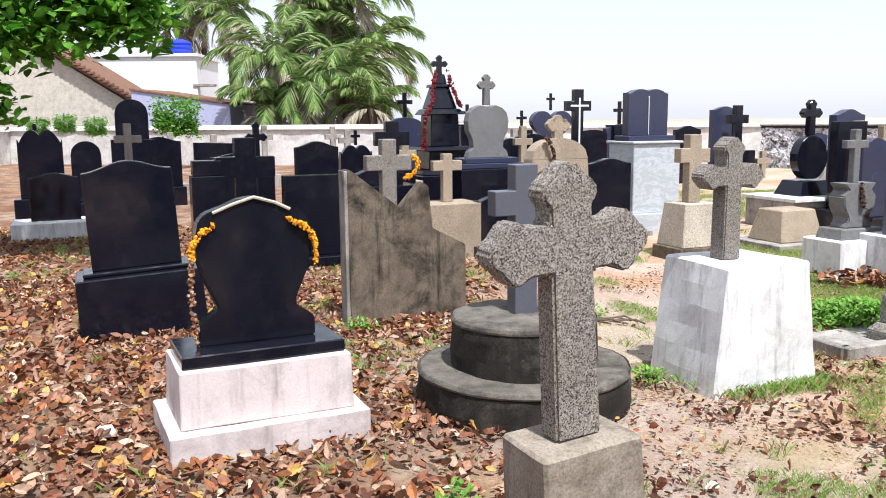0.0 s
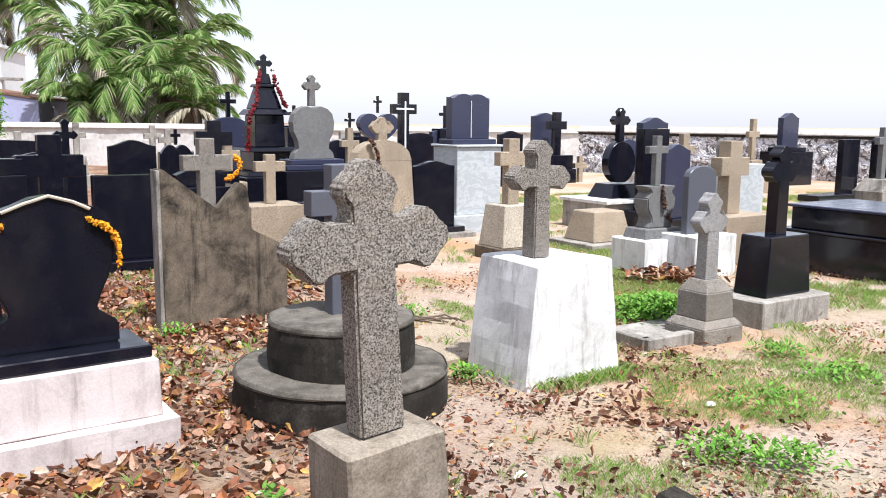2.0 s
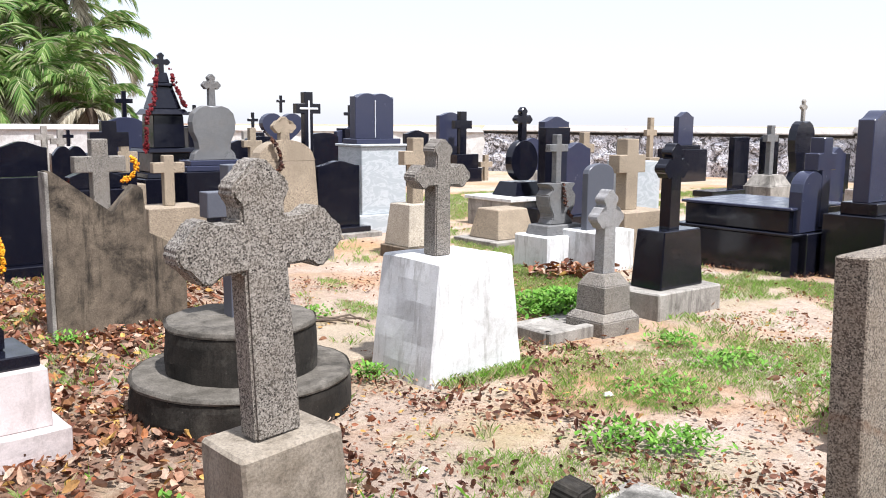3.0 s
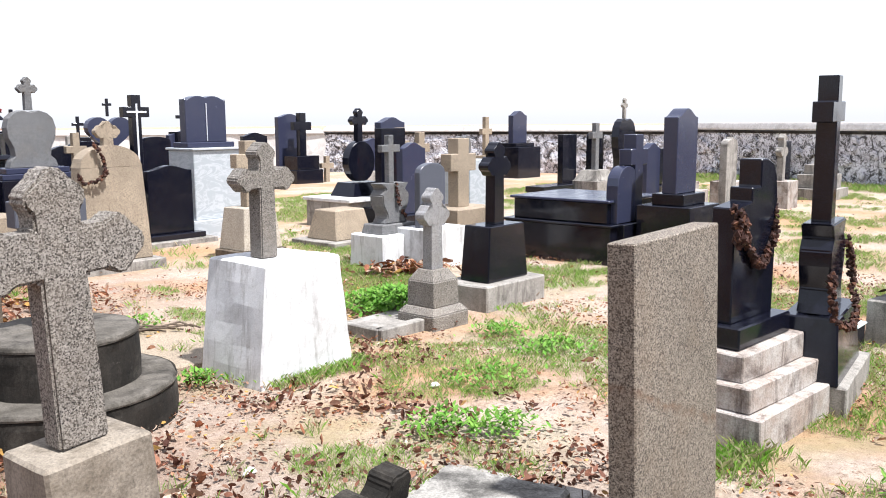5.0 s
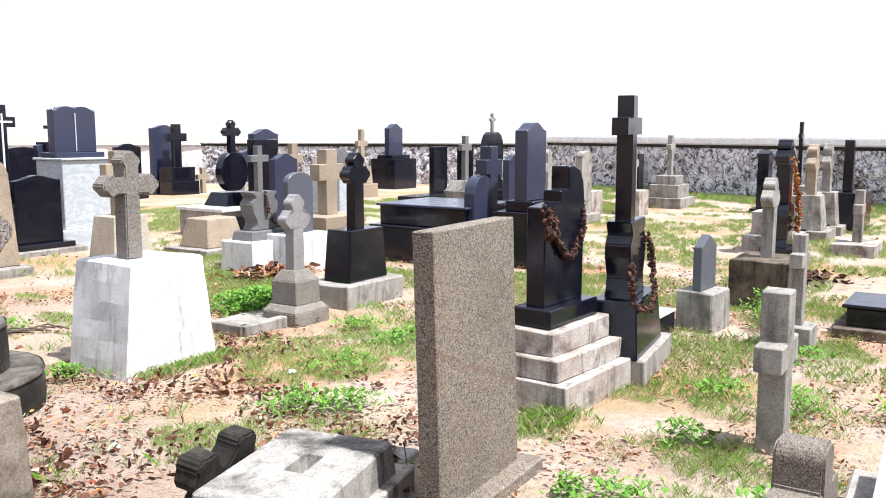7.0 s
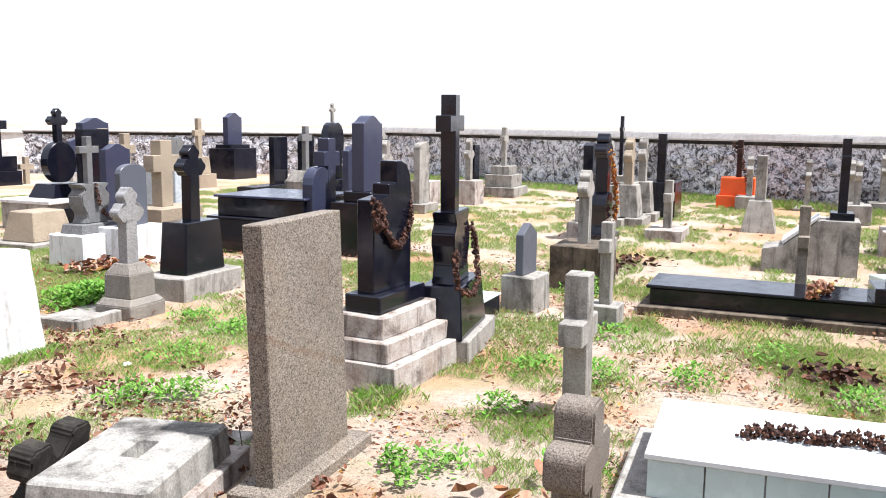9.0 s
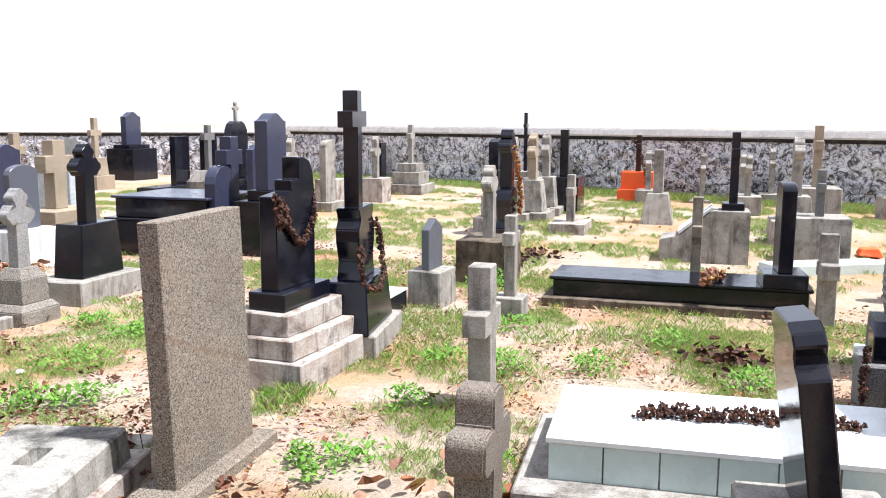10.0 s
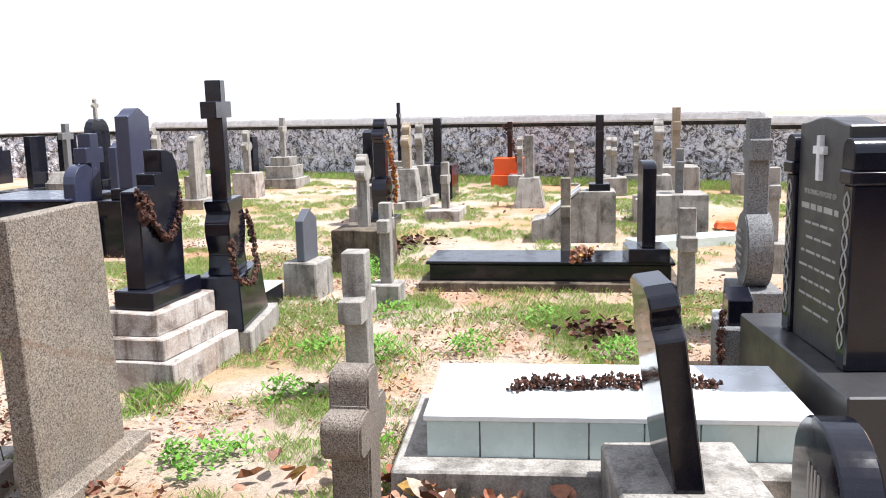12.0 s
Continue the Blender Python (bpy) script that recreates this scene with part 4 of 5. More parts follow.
part("cross", prism(cross_outline(0.76, 0.35, 0.105, 0.575), 0.10, 0.004, 0.0, 0.971, -0.04), M_BLACK, tc)
garland(4.06, 3.02, 0, [(0.17, -0.10, 0.86), (0.21, -0.11, 0.74), (0.21, -0.13, 0.6), (0.05, -0.18, 0.49), (-0.12, -0.18, 0.43), (-0.26, -0.12, 0.47), (-0.25, -0.1, 0.62), (-0.21, -0.09, 0.72)], "withered garland wound round a black grave", M_WITHER, 0.022, 0.016, 330, 11, 30)
grave("gravestone", 5.49, 3.57, "small pointed blue-grey headstone on a stained cement block", "gravestone",
    [B("block", M_CEM, 0.376, 0.30, 0.30, top=0.96, bevel=0.012, wear=0.008), S(M_SLATE, 0.29, 0.43, "peak", 0.07, rise=0.09)], rot=17)
grave("grave_cross", 6.68, 3.86, "grey cement cross with stepped arms on a mouldy cement block", "cross",
    [B("block", M_CEMDARK, 0.62, 0.5, 0.42, wear=0.008), C(M_CEM, 0.70, 0.30, 0.11, 0.52, 0.1, "bud")])
grave("grave_cross", 3.64, 1.62, "plain weathered cement cross standing in the grass", "cross", [C(M_CEM, 0.82, 0.34, 0.125, 0.52, 0.13, z=-0.04, bevel=0.006)], lean=(0, -2))
grave("grave_cross", 5.5, 2.76, "brown weathered cement cross on a small block", "cross", [B("block", M_CEM, 0.26, 0.24, 0.17), C(M_CEM, 0.64, 0.26, 0.10, 0.46, 0.09)])
grave("grave_cross", 2.12, 0.48, "rough granite cross with rounded arm ends", "cross", [B("plinth", M_ROUGH, 0.24, 0.24, 0.1), C(M_ROUGH, 0.60, 0.36, 0.14, 0.41, 0.13, "round", bevel=0.008)], lean=(0, 1))

# ---- broken grave in front ----
bg = thing("broken_grave", 1.43, 2.17, "broken whitewashed grave block with a socket hole", "grave", rot=36)
def socket_block():
    bm = bmesh.new()
    outer, inner = [(-0.35, -0.245), (0.35, -0.245), (0.35, 0.245), (-0.35, 0.245)], [(-0.06, -0.045), (0.13, -0.045), (0.13, 0.045), (-0.06, 0.045)]
    lo = [bm.verts.new((x * 1.08, y * 1.08, -0.03)) for x, y in outer]
    hi = [bm.verts.new((x, y, 0.225 + 0.02 * x)) for x, y in outer]
    ri = [bm.verts.new((x, y, 0.225 + 0.02 * x)) for x, y in inner]
    de = [bm.verts.new((x * 0.9, y * 0.9, 0.13)) for x, y in inner]
    for i in range(4):
        j = (i + 1) % 4
        bm.faces.new((lo[i], lo[j], hi[j], hi[i]))
        bm.faces.new((hi[i], hi[j], ri[j], ri[i]))
        bm.faces.new((ri[i], ri[j], de[j], de[i]))
    bm.faces.new(de)
    return soften(bm, 0.012)
part("socket_block", socket_block(), M_MOSS, bg, "limewashed block with a hole for a cross")
part("step", block(0.74, 0.56, 0.12, z=-0.03, x=0.09, y=-0.02), M_STEP, bg)
part("paving", block(0.95, 0.66, 0.04, z=-0.025, x=0.36, y=0.16), M_CEM, bg)
fallen = thing("fallen_cross", 1.17, 2.43, "fallen dark granite cross propped against a broken grave", "cross", z=0.10, rot=45, lean=(14, 45))
part("cross", prism(cross_outline(0.56, 0.50, 0.13, 0.29, "bud"), 0.11, 0.01, 0, -0.29), M_CEMPED, fallen)

# ---- tiled tomb ----
tw = thing("tiled_tomb", 3.42, 0.11, "low tomb clad in pale tiles on a cement base", "tomb", rot=-64)
L, W = 1.507, 0.70
part("cement_base", block(L + 0.25, W + 0.24, 0.17, z=-0.04, y=-0.03, bevel=0.01, wear=0.004), M_CEM, tw)
part("core", block(L - 0.02, W - 0.02, 0.16, z=0.12), M_CEM, tw)
part("top_slab", block(L + 0.02, W + 0.02, 0.025, z=0.28, bevel=0.004), M_TILETOP, tw, "white tiled top")
tile_mesh = None
for k in range(7):
    for side in (-1, 1):
        if tile_mesh is None:
            t0 = part("tile", block(L / 7 - 0.006, 0.012, 0.158, bevel=0.002), M_TILE, tw)
            tile_mesh = t0.data
        else:
            t0 = new("tile", tile_mesh)
            t0.parent = tw
        t0.location = (-L / 2 + L / 7 * (k + 0.5), side * (W / 2 - 0.004), 0.121)
garland(3.42, 0.11, 0.305, [(-0.42, -0.05, 0.015), (-0.3, 0.0, 0.03), (-0.15, -0.02, 0.02), (0.0, 0.02, 0.03), (0.15, 0.0, 0.02), (0.3, 0.05, 0.02), (0.45, 0.02, 0.01)], "dried dark flower garland lying on a tiled tomb", M_WITHER, 0.04, 0.011, 900, 12, -64)

# ---- long black tomb and its neighbours ----
lb = thing("tomb", 6.86, 1.98, "long low polished black granite tomb on a cement kerb", "tomb", rot=A - 90)
part("kerb", block(2.2, 0.80, 0.09, z=-0.03, bevel=0.006, wear=0.007), M_CEMDARK, lb)
part("body", block(2.04, 0.58, 0.14, z=0.06), M_BLACK, lb)
part("top_slab", block(2.1, 0.63, 0.03, z=0.2), M_BLACK, lb)
grave("gravestone", 7.05, 1.17, "narrow black headstone with an arched top on a low base", "gravestone", [B("base", M_BLACK, 0.42, 0.34, 0.12, z=0.228), S(M_BLACK, 0.32, 0.72, "arch", 0.11, rise=0.06)], rot=27)
grave("grave_cross", 7.22, 1.98, "narrow brown cement cross at a tomb's edge", "cross", [C(M_BROWNCEM, 0.92, 0.24, 0.10, 0.62, 0.09, z=-0.03)])
ob2 = part("dried_flowers", beads([(-0.15, 0, 0.02), (0.0, 0.03, 0.04), (0.15, 0, 0.02)], 0.06, 0.03, 90, 13), M_DRY)
ob2.matrix_world = pose(6.75, 1.62, 0.26, 0, 0, 0)
tagged(ob2, "heap of dried orange flowers on a black tomb", "flowers")
sl = thing("sloped_tomb", 9.36, 2.74, "grey cement tomb with a sloping tablet and a black cross", "tomb", rot=A - 90)
part("body", prism([(-0.55, -0.03), (0.40, -0.03), (0.40, 0.57), (0.0, 0.57), (-0.35, 0.28), (-0.55, 0.24)], 0.55, 0.01), M_CEM, sl)
part("tablet", prism([(-0.34, 0.30), (0.0, 0.585), (0.0, 0.62), (-0.36, 0.33)], 0.5, 0.004), M_WHITE, sl, "white sloping tablet")
part("cross_base", block(0.24, 0.3, 0.09, z=0.56, x=0.22), M_BLACK, sl)
part("cross", prism(cross_outline(0.78, 0.3, 0.1, 0.55), 0.09, 0.004, 0, 0.65, 0.22), M_BLACK, sl)
for v in sl.children:
    if v.name.startswith("cross") and "base" not in v.name:
        v.matrix_basis = pose(0.22, 0, 0, 0, 0, 90) @ pose(-0.22, 0, 0)
grave("pillar", 12.28, 4.82, "weathered square cement pillar on a tapered base", "pillar", [B("base", M_CEM, 0.56, 0.5, 0.46, top=0.62), B("shaft", M_CEM, 0.16, 0.15, 0.66)])
red = grave("tomb", 15.75, 6.95, "bright orange painted stepped tomb with a dark cross", "tomb", [B("step", M_ORANGE, 0.62, 0.75, 0.22), B("block", M_ORANGE, 0.5, 0.62, 0.34), C(M_WITHER, 0.72, 0.34, 0.11, 0.5, 0.1)])
garland(15.7, 7.2, 0, [(0.0, -0.1, 1.25), (-0.1, -0.3, 0.9), (-0.3, -0.38, 0.65), (-0.4, -0.44, 0.3)], "dark garland on an orange tomb", M_WITHER, 0.03, 0.03, 70, 14)
for gx, gy, hh, bh in ((15.3, 6.5, 1.0, 0.25), (16.1, 5.75, 0.95, 0.05), (16.3, 5.05, 0.95, 0.2), (16.6, 4.6, 1.05, 0.2), (14.6, 4.3, 1.0, 0.3), (15.4, 2.2, 0.95, 0.35)):
    grave("grave_cross", gx, gy, "weathered cement cross near the boundary wall", "cross", [B("base", M_CEM, 0.5, 0.45, bh), C(M_CEM, hh - bh, 0.32, 0.11, (hh - bh) * 0.66, 0.1, "bud")], group="crosses near the east wall")
grave("grave_cross", 12.6, 2.6, "tall tan cement cross on a cement block", "cross", [B("base", M_CEM, 0.7, 0.6, 0.65), C(M_TAN, 0.85, 0.34, 0.12, 0.58, 0.11)])
grave("grave_cross", 11.3, 2.45, "brown cement cross on a stepped pale base", "cross",
    [B("step", M_STEP, 0.7, 0.6, 0.32), B("plinth", M_CEM, 0.44, 0.4, 0.30, top=0.8), C(M_CEM, 0.74, 0.34, 0.14, 0.55, 0.12, "bud")])
grave("grave_cross", 10.1, 1.8, "grey cross on a mouldy cement block", "cross", [B("block", M_CEM, 0.62, 0.6, 0.5, wear=0.008), C(M_DGREY, 0.52, 0.2, 0.1, 0.32, 0.09)])
grave("grave_cross", 6.8, 0.75, "brown weathered cement cross in the grass", "cross", [C(M_CEM, 0.74, 0.32, 0.115, 0.46, 0.13, z=-0.03)], lean=(0, 1))
grave("grave_cross", 8.3, 0.4, "brown cement cross on a block", "cross", [B("block", M_CEM, 0.4, 0.36, 0.26), C(M_CEM, 0.68, 0.22, 0.12, 0.46, 0.1)])
rd = thing("grave_cross", 5.82, 0.03, "dark grey cross on a round inscribed drum stone and black base", "cross", rot=A)
part("plinth", block(0.62, 0.42, 0.12, z=-0.03), M_WHITE, rd)
part("base", block(0.52, 0.30, 0.24, 0.96, z=0.09), M_DGREY, rd)
part("drum", prism(stone_outline(0.44, 0.50, "disc"), 0.16, 0.008, 0, 0.32), M_DGREY, rd, "round grey granite drum")
part("cross", prism(cross_outline(0.62, 0.30, 0.13, 0.42), 0.13, 0.005, 0, 0.80), M_DGREY, rd)
for k in range(6):
    part("letter_bar", block(0.24 - 0.03 * abs(k - 2.5), 0.004, 0.016, bevel=0, y=0.102, z=0.44 + 0.05 * k), M_TEXT, rd)

# the inscribed black monument
ins = thing("gravestone", 4.22, -0.68, "tall inscribed black granite headstone with carved borders and a white cross", "gravestone", rot=A + 186)
part("base", block(1.40, 0.46, 0.42, z=-0.03), M_DUSTY, ins)
part("tablet", prism(stone_outline(0.56, 1.05, "ogee", 0.03), 0.16, 0.006, -0.02, 0.39), M_DUSTY, ins)
for sx in (-1, 1):
    part("pilaster", block(0.10, 0.24, 0.78, z=0.39, x=sx * 0.335), M_BLACK, ins)
    part("pilaster_cap", block(0.12, 0.27, 0.06, z=1.17, x=sx * 0.335), M_BLACK, ins)
    part("cap_drum", prism(stone_outline(0.12, 0.13, "arch", 0.06), 0.25, 0.004, 0, 1.23, sx * 0.335), M_BLACK, ins)
    verts = [(sx * 0.335 + 0.026 * math.sin(q * 0.9), -0.122, 0.48 + 0.66 * q / 28) for q in range(29)]
    part("carved_scroll", tube(verts, 0.004, 5), M_TEXT, ins, "pale carved scroll border")
    verts = [(sx * 0.335 - 0.026 * math.sin(q * 0.9), -0.122, 0.48 + 0.66 * q / 28) for q in range(29)]
    part("carved_scroll", tube(verts, 0.004, 5), M_TEXT, ins, "pale carved scroll border")
part("white_cross", prism(cross_outline(0.20, 0.12, 0.036, 0.135), 0.025, 0.003, -0.11, 1.16), M_WHITE, ins, "small white stone cross")
text = bpy.data.curves.new("inscription", "FONT")
text.body, text.size, text.align_x, text.extrude = "IN LOVING MEMORY OF", 0.034, "CENTER", 0.002
tob = new("inscription", text)
tob.data.materials.append(M_TEXT)
tob.parent = ins
tob.matrix_basis = pose(0, -0.103, 1.09, 90, 0, 0)
words = random.Random(77)
for k, w in enumerate((0.44, 0.34, 0.30, 0.40, 0.44, 0.38, 0.42, 0.30)):
    at = -w / 2
    while at < w / 2 - 0.03:
        n = min(words.uniform(0.035, 0.11), w / 2 - at)
        part("letter_bar", block(n, 0.003, 0.026 if k == 0 else 0.011, bevel=0, x=at + n / 2, y=-0.101, z=1.02 - 0.068 * k), M_TEXT, ins)
        at += n + 0.02

# leaning polished stone and domed stone in front
ln = thing("gravestone", 2.87, -0.37, "narrow polished black headstone with a scrolled top on a cement block", "gravestone", rot=A + 186)
part("block", block(0.50, 0.50, 0.28, z=-0.03, bevel=0.012), M_CEM, ln)
tilted = part("headstone", prism([(-0.21, 0), (0.21, 0), (0.21, 0.55), (0.17, 0.585), (0.165, 0.615), (0.19, 0.65), (0.17, 0.69), (0.11, 0.715), (-0.11, 0.715), (-0.17, 0.69), (-0.19, 0.65), (-0.165, 0.615), (-0.17, 0.585), (-0.21, 0.55)], 0.10, 0.006, 0, -0.03), M_GLOSSY, ln)
tilted.matrix_basis = pose(0, -0.02, 0.25, 8, 0, 0)
dm = thing("gravestone", 2.28, -0.93, "domed polished black headstone with an engraved pale flower", "gravestone", rot=A + 180)
part("headstone", prism(stone_outline(0.48, 0.74, "arch", 0.20), 0.10, 0.006, 0, -0.03), M_GLOSSY, dm)
for k in range(4):
    part("flower_petal", prism([(-0.012, 0), (0.0, -0.01), (0.014, 0.02), (0.006, 0.12), (-0.004, 0.12)], 0.003, 0, -0.052, 0.46, -0.06 + 0.03 * k), M_TEXT, dm)

# far right group
grave("gravestone", 9.6, 5.75, "black scrolled headstone with dried garlands on a black body", "gravestone",
    [B("base", M_BLACK, 0.55, 0.4, 0.1), S(M_BLACK, 0.42, 0.55, "pear", 0.2), C(M_BLACK, 0.78, 0.42, 0.15, 0.55, 0.16, "bud")])
garland(9.6, 5.75, 0, [(-0.18, -0.14, 1.2), (-0.12, -0.16, 0.95), (0.05, -0.16, 0.75), (0.15, -0.16, 0.5), (0.15, -0.16, 0.25)], "rust brown dried garland on a dark cross", M_RUST, 0.04, 0.026, 150, 15)
grave("gravestone", 9.9, 6.15, "pale cement block grave", "gravestone", [B("step", M_STEP, 0.7, 0.5, 0.2), B("block", M_STEP, 0.4, 0.35, 0.3)])
for gx, gy, hh, mt in ((11.2, 6.78, 1.3, M_CEM), (11.52, 6.62, 1.35, M_TAN), (11.9, 6.9, 1.3, M_CEM), (12.36, 6.92, 1.35, M_CEM)):
    grave("grave_cross", gx, gy, "cement cross with stepped arms on a tall plinth", "cross", [B("step", M_CEM, 0.75, 0.6, 0.12), B("plinth", M_CEM, 0.45, 0.4, 0.5, top=0.75), C(mt, hh - 0.62, 0.36, 0.15, (hh - 0.62) * 0.6, 0.12, "bud")], group="row of cement crosses")
grave("gravestone", 12.9, 6.9, "dark granite base grave with a black pillar", "gravestone", [B("base", M_BLACK, 0.8, 0.6, 0.6), B("pillar", M_BLACK, 0.14, 0.14, 0.8)])
grave("gravestone", 14.4, 9.5, "narrow black headstone with a sloped top", "gravestone", [B("base", M_BLACK, 0.5, 0.4, 0.08), S(M_BLACK, 0.34, 1.1, "peak", 0.2, rise=0.06)])
grave("grave_cross", 15.2, 9.3, "tall thin black cross", "cross", [B("base", M_CEM, 0.5, 0.5, 0.5), C(M_BLACK, 1.22, 0.22, 0.08, 0.95, 0.07)])
grave("grave_cross", 13.9, 11.4, "grey cross on three cement steps", "cross", [B("step", M_CEM, 0.95, 0.8, 0.2), B("step", M_CEM, 0.7, 0.6, 0.26), B("step", M_CEM, 0.5, 0.42, 0.18), C(M_CEM, 0.82, 0.30, 0.11, 0.58, 0.1)])
grave("gravestone", 13.4, 11.8, "dark brown headstone beside a stepped cross", "gravestone", [S(M_BLACK, 0.3, 1.1, "flat", 0.12, z=-0.02)])
for gx, gy, w, h, kd, mt in ((8.9, 10.3, 0.42, 1.15, "ogee", M_BLUE), (9.6, 10.4, 0.4, 1.25, "flat", M_BLACK), (10.2, 10.0, 0.4, 1.2, "arch", M_CEM)):
    grave("gravestone", gx, gy, "headstone in the middle rows", "gravestone", [B("base", M_CEM, w + 0.2, 0.4, 0.15), S(mt, w, h - 0.15, kd, 0.12)], group="middle row headstones")
for gx, gy, hh in ((9.3, 9.9, 1.25), (10.4, 11.3, 1.35), (11.2, 11.0, 1.2), (12.0, 10.6, 1.25)):
    grave("grave_cross", gx, gy, "cement cross on a pale plinth", "cross", [B("plinth", M_STEP, 0.5, 0.45, 0.45), C(M_CEM, hh - 0.45, 0.34, 0.12, (hh - 0.45) * 0.62, 0.1, "bud")], group="middle row crosses")

sb = grave("gravestone", 5.02, -0.06, "small wedge-shaped black stone hung with a withered garland", "gravestone",
    [B("base", M_DGREY, 0.3, 0.25, 0.26), S(M_BLACK, 0.16, 0.2, "slant", 0.14, rise=0.05)])
garland(5.02, -0.06, 0, [(-0.14, -0.1, 0.36), (-0.17, -0.12, 0.2), (-0.16, -0.14, 0.05)], "withered garland hanging on a small stone", M_WITHER, 0.022, 0.014, 130, 31)
garland(5.02, -0.06, 0, [(-0.14, 0.1, 0.36), (-0.17, 0.12, 0.2), (-0.16, 0.12, 0.05)], "withered garland hanging on a small stone", M_WITHER, 0.022, 0.014, 130, 32)
pk = thing("grave_kerb", 9.35, 1.5, "low pale green tiled grave kerb in the grass", "kerb", rot=A - 62)
part("kerbstone", block(1.3, 0.35, 0.13, z=-0.03), M_TILE, pk)
ps = thing("ground_slab", 0.98, 5.55, "pale cement slab lying flush in the sand", "slab")
part("slab", block(0.75, 0.85, 0.06, z=-0.035, wear=0.01), M_TAN, ps)
for k in range(9):
    tw_ = part("twig", tube([(0.55 + 0.05 * k, 6.05 + 0.03 * (k % 3), 0.045), (0.75 + 0.06 * k, 6.0 + 0.04 * (k % 4), 0.075), (0.98 + 0.04 * k, 6.12 - 0.05 * (k % 3), 0.04)], 0.007, 5), M_BARK)
    tagged(tw_, "dry brown twig on a cement slab", "twig", group="twigs on the slab")
led = thing("grave_kerb", 4.85, 3.72, "low black granite grave kerb with a pale top", "kerb")
part("kerbstone", block(0.55, 0.5, 0.18, z=-0.03), M_BLACK, led)
part("top", block(0.57, 0.52, 0.02, z=0.15), M_TILE, led)
grave("grave_cross", 10.5, 5.28, "brown cement cross on a pale flat kerb", "cross", [B("kerb", M_STEP, 0.75, 0.5, 0.14), C(M_CEM, 0.66, 0.3, 0.12, 0.42, 0.11)])
cl = thing("cloth", 10.9, 1.45, "crumpled orange cloth on the grass", "cloth")
part("cloth", block(0.34, 0.24, 0.08, 0.7, bevel=0.01, wear=0.05), M_ORANGE, cl)

# garland on the urn stone
garland(-1.0, 4.02, 0, [(0.16, -0.06, 1.045), (0.22, -0.06, 1.02), (0.27, -0.06, 0.98), (0.285, -0.06, 0.92), (0.285, -0.06, 0.83)], "orange marigold garland on a black headstone", M_MARIGOLD, 0.012, 0.012, 110, 16)
garland(-1.0, 4.02, 0, [(-0.18, -0.06, 1.04), (-0.25, -0.06, 0.99), (-0.29, -0.06, 0.93), (-0.29, -0.06, 0.86)], "orange marigold garland on a black headstone", M_MARIGOLD, 0.014, 0.012, 90, 17)
garland(-1.0, 4.02, 0, [(-0.29, -0.06, 0.88), (-0.30, -0.05, 0.75), (-0.29, -0.05, 0.60), (-0.28, -0.05, 0.48)], "faded brown end of a garland hanging beside a headstone", M_DRY, 0.014, 0.012, 120, 18)
garland(-1.0, 4.02, 0, [(0.285, -0.05, 0.82), (0.27, -0.05, 0.72), (0.24, -0.05, 0.64)], "pale frayed end of a garland on a headstone", M_DRY, 0.012, 0.01, 60, 19)
rope = part("string", tube([(-0.19, -0.055, 1.05), (-0.1, -0.055, 1.085), (0.0, -0.055, 1.115), (0.1, -0.055, 1.085), (0.17, -0.055, 1.05)], 0.008, 6), M_ROPE)
rope.matrix_world = pose(-1.0, 4.02, 0.04, 0, 0, 26)
tagged(rope, "pale twisted string over a black headstone", "string")

# ---- houses and trees beyond the wall ----
house = thing("old_house", -18.3, 34.5, "old house with peeling plaster walls and a sloping clay tile roof", "house", rot=8)
part("wall", prism([(-6, -0.1), (5.6, -0.1), (5.6, 2.1), (1.6, 4.7), (-6, 6.6)], 5.0, 0.02), M_OLDWALL, house)
part("roof", prism([(-6.4, 6.75), (1.6, 4.78), (6.0, 1.95), (6.0, 2.13), (1.6, 4.98), (-6.4, 6.95)], 5.6, 0.02), M_ROOFTILE, house)
for k in range(26):
    part("roof_tile", block(0.28, 0.10, 0.10, bevel=0.02, x=1.7 + k * 0.165, y=-2.82, z=4.86 - k * 0.106), M_ROOFTILE, house)
wh = thing("white_house", -15.1, 43.5, "plain white flat-roofed house with a blue water tank", "house", rot=4)
part("wall", block(5.2, 5, 4.5, z=-0.1, bevel=0.02), M_HOUSEWHITE, wh)
part("parapet", block(5.4, 5.2, 0.16, z=4.38, bevel=0.02), M_HOUSEWHITE, wh)
part("sun_shade", block(1.0, 0.5, 0.12, z=3.0, x=2.9, y=-2.3), M_CEM, wh)
tank = thing("water_tank", -13.3, 41.8, "ribbed blue plastic water tank on a flat roof", "tank", z=4.54)
part("drum", lathe([(0.55, 0), (0.58, 0.1), (0.55, 0.2), (0.58, 0.3), (0.55, 0.4), (0.58, 0.5), (0.5, 0.6), (0.25, 0.68)], 28), M_BLUETANK, tank)
lil = thing("lilac_house", -10.1, 33.8, "low lilac-painted building with a sloping parapet", "house", rot=-4)
part("wall", prism([(-1.8, -0.1), (1.9, -0.1), (1.9, 2.0), (-1.8, 2.55)], 4.0, 0.02), M_LILAC, lil)
part("parapet_edge", prism([(-1.85, 2.55), (1.95, 2.0), (1.95, 2.07), (-1.85, 2.63)], 4.1, 0.01), M_ROOFTILE, lil)


def strips(name, material, quads):
    verts, faces = [], []
    for q in quads:
        b = len(verts)
        verts += q
        faces.append(tuple(range(b, b + len(q))))
    me = bpy.data.meshes.new(name)
    me.from_pydata(verts, [], faces)
    me.materials.append(material)
    return me


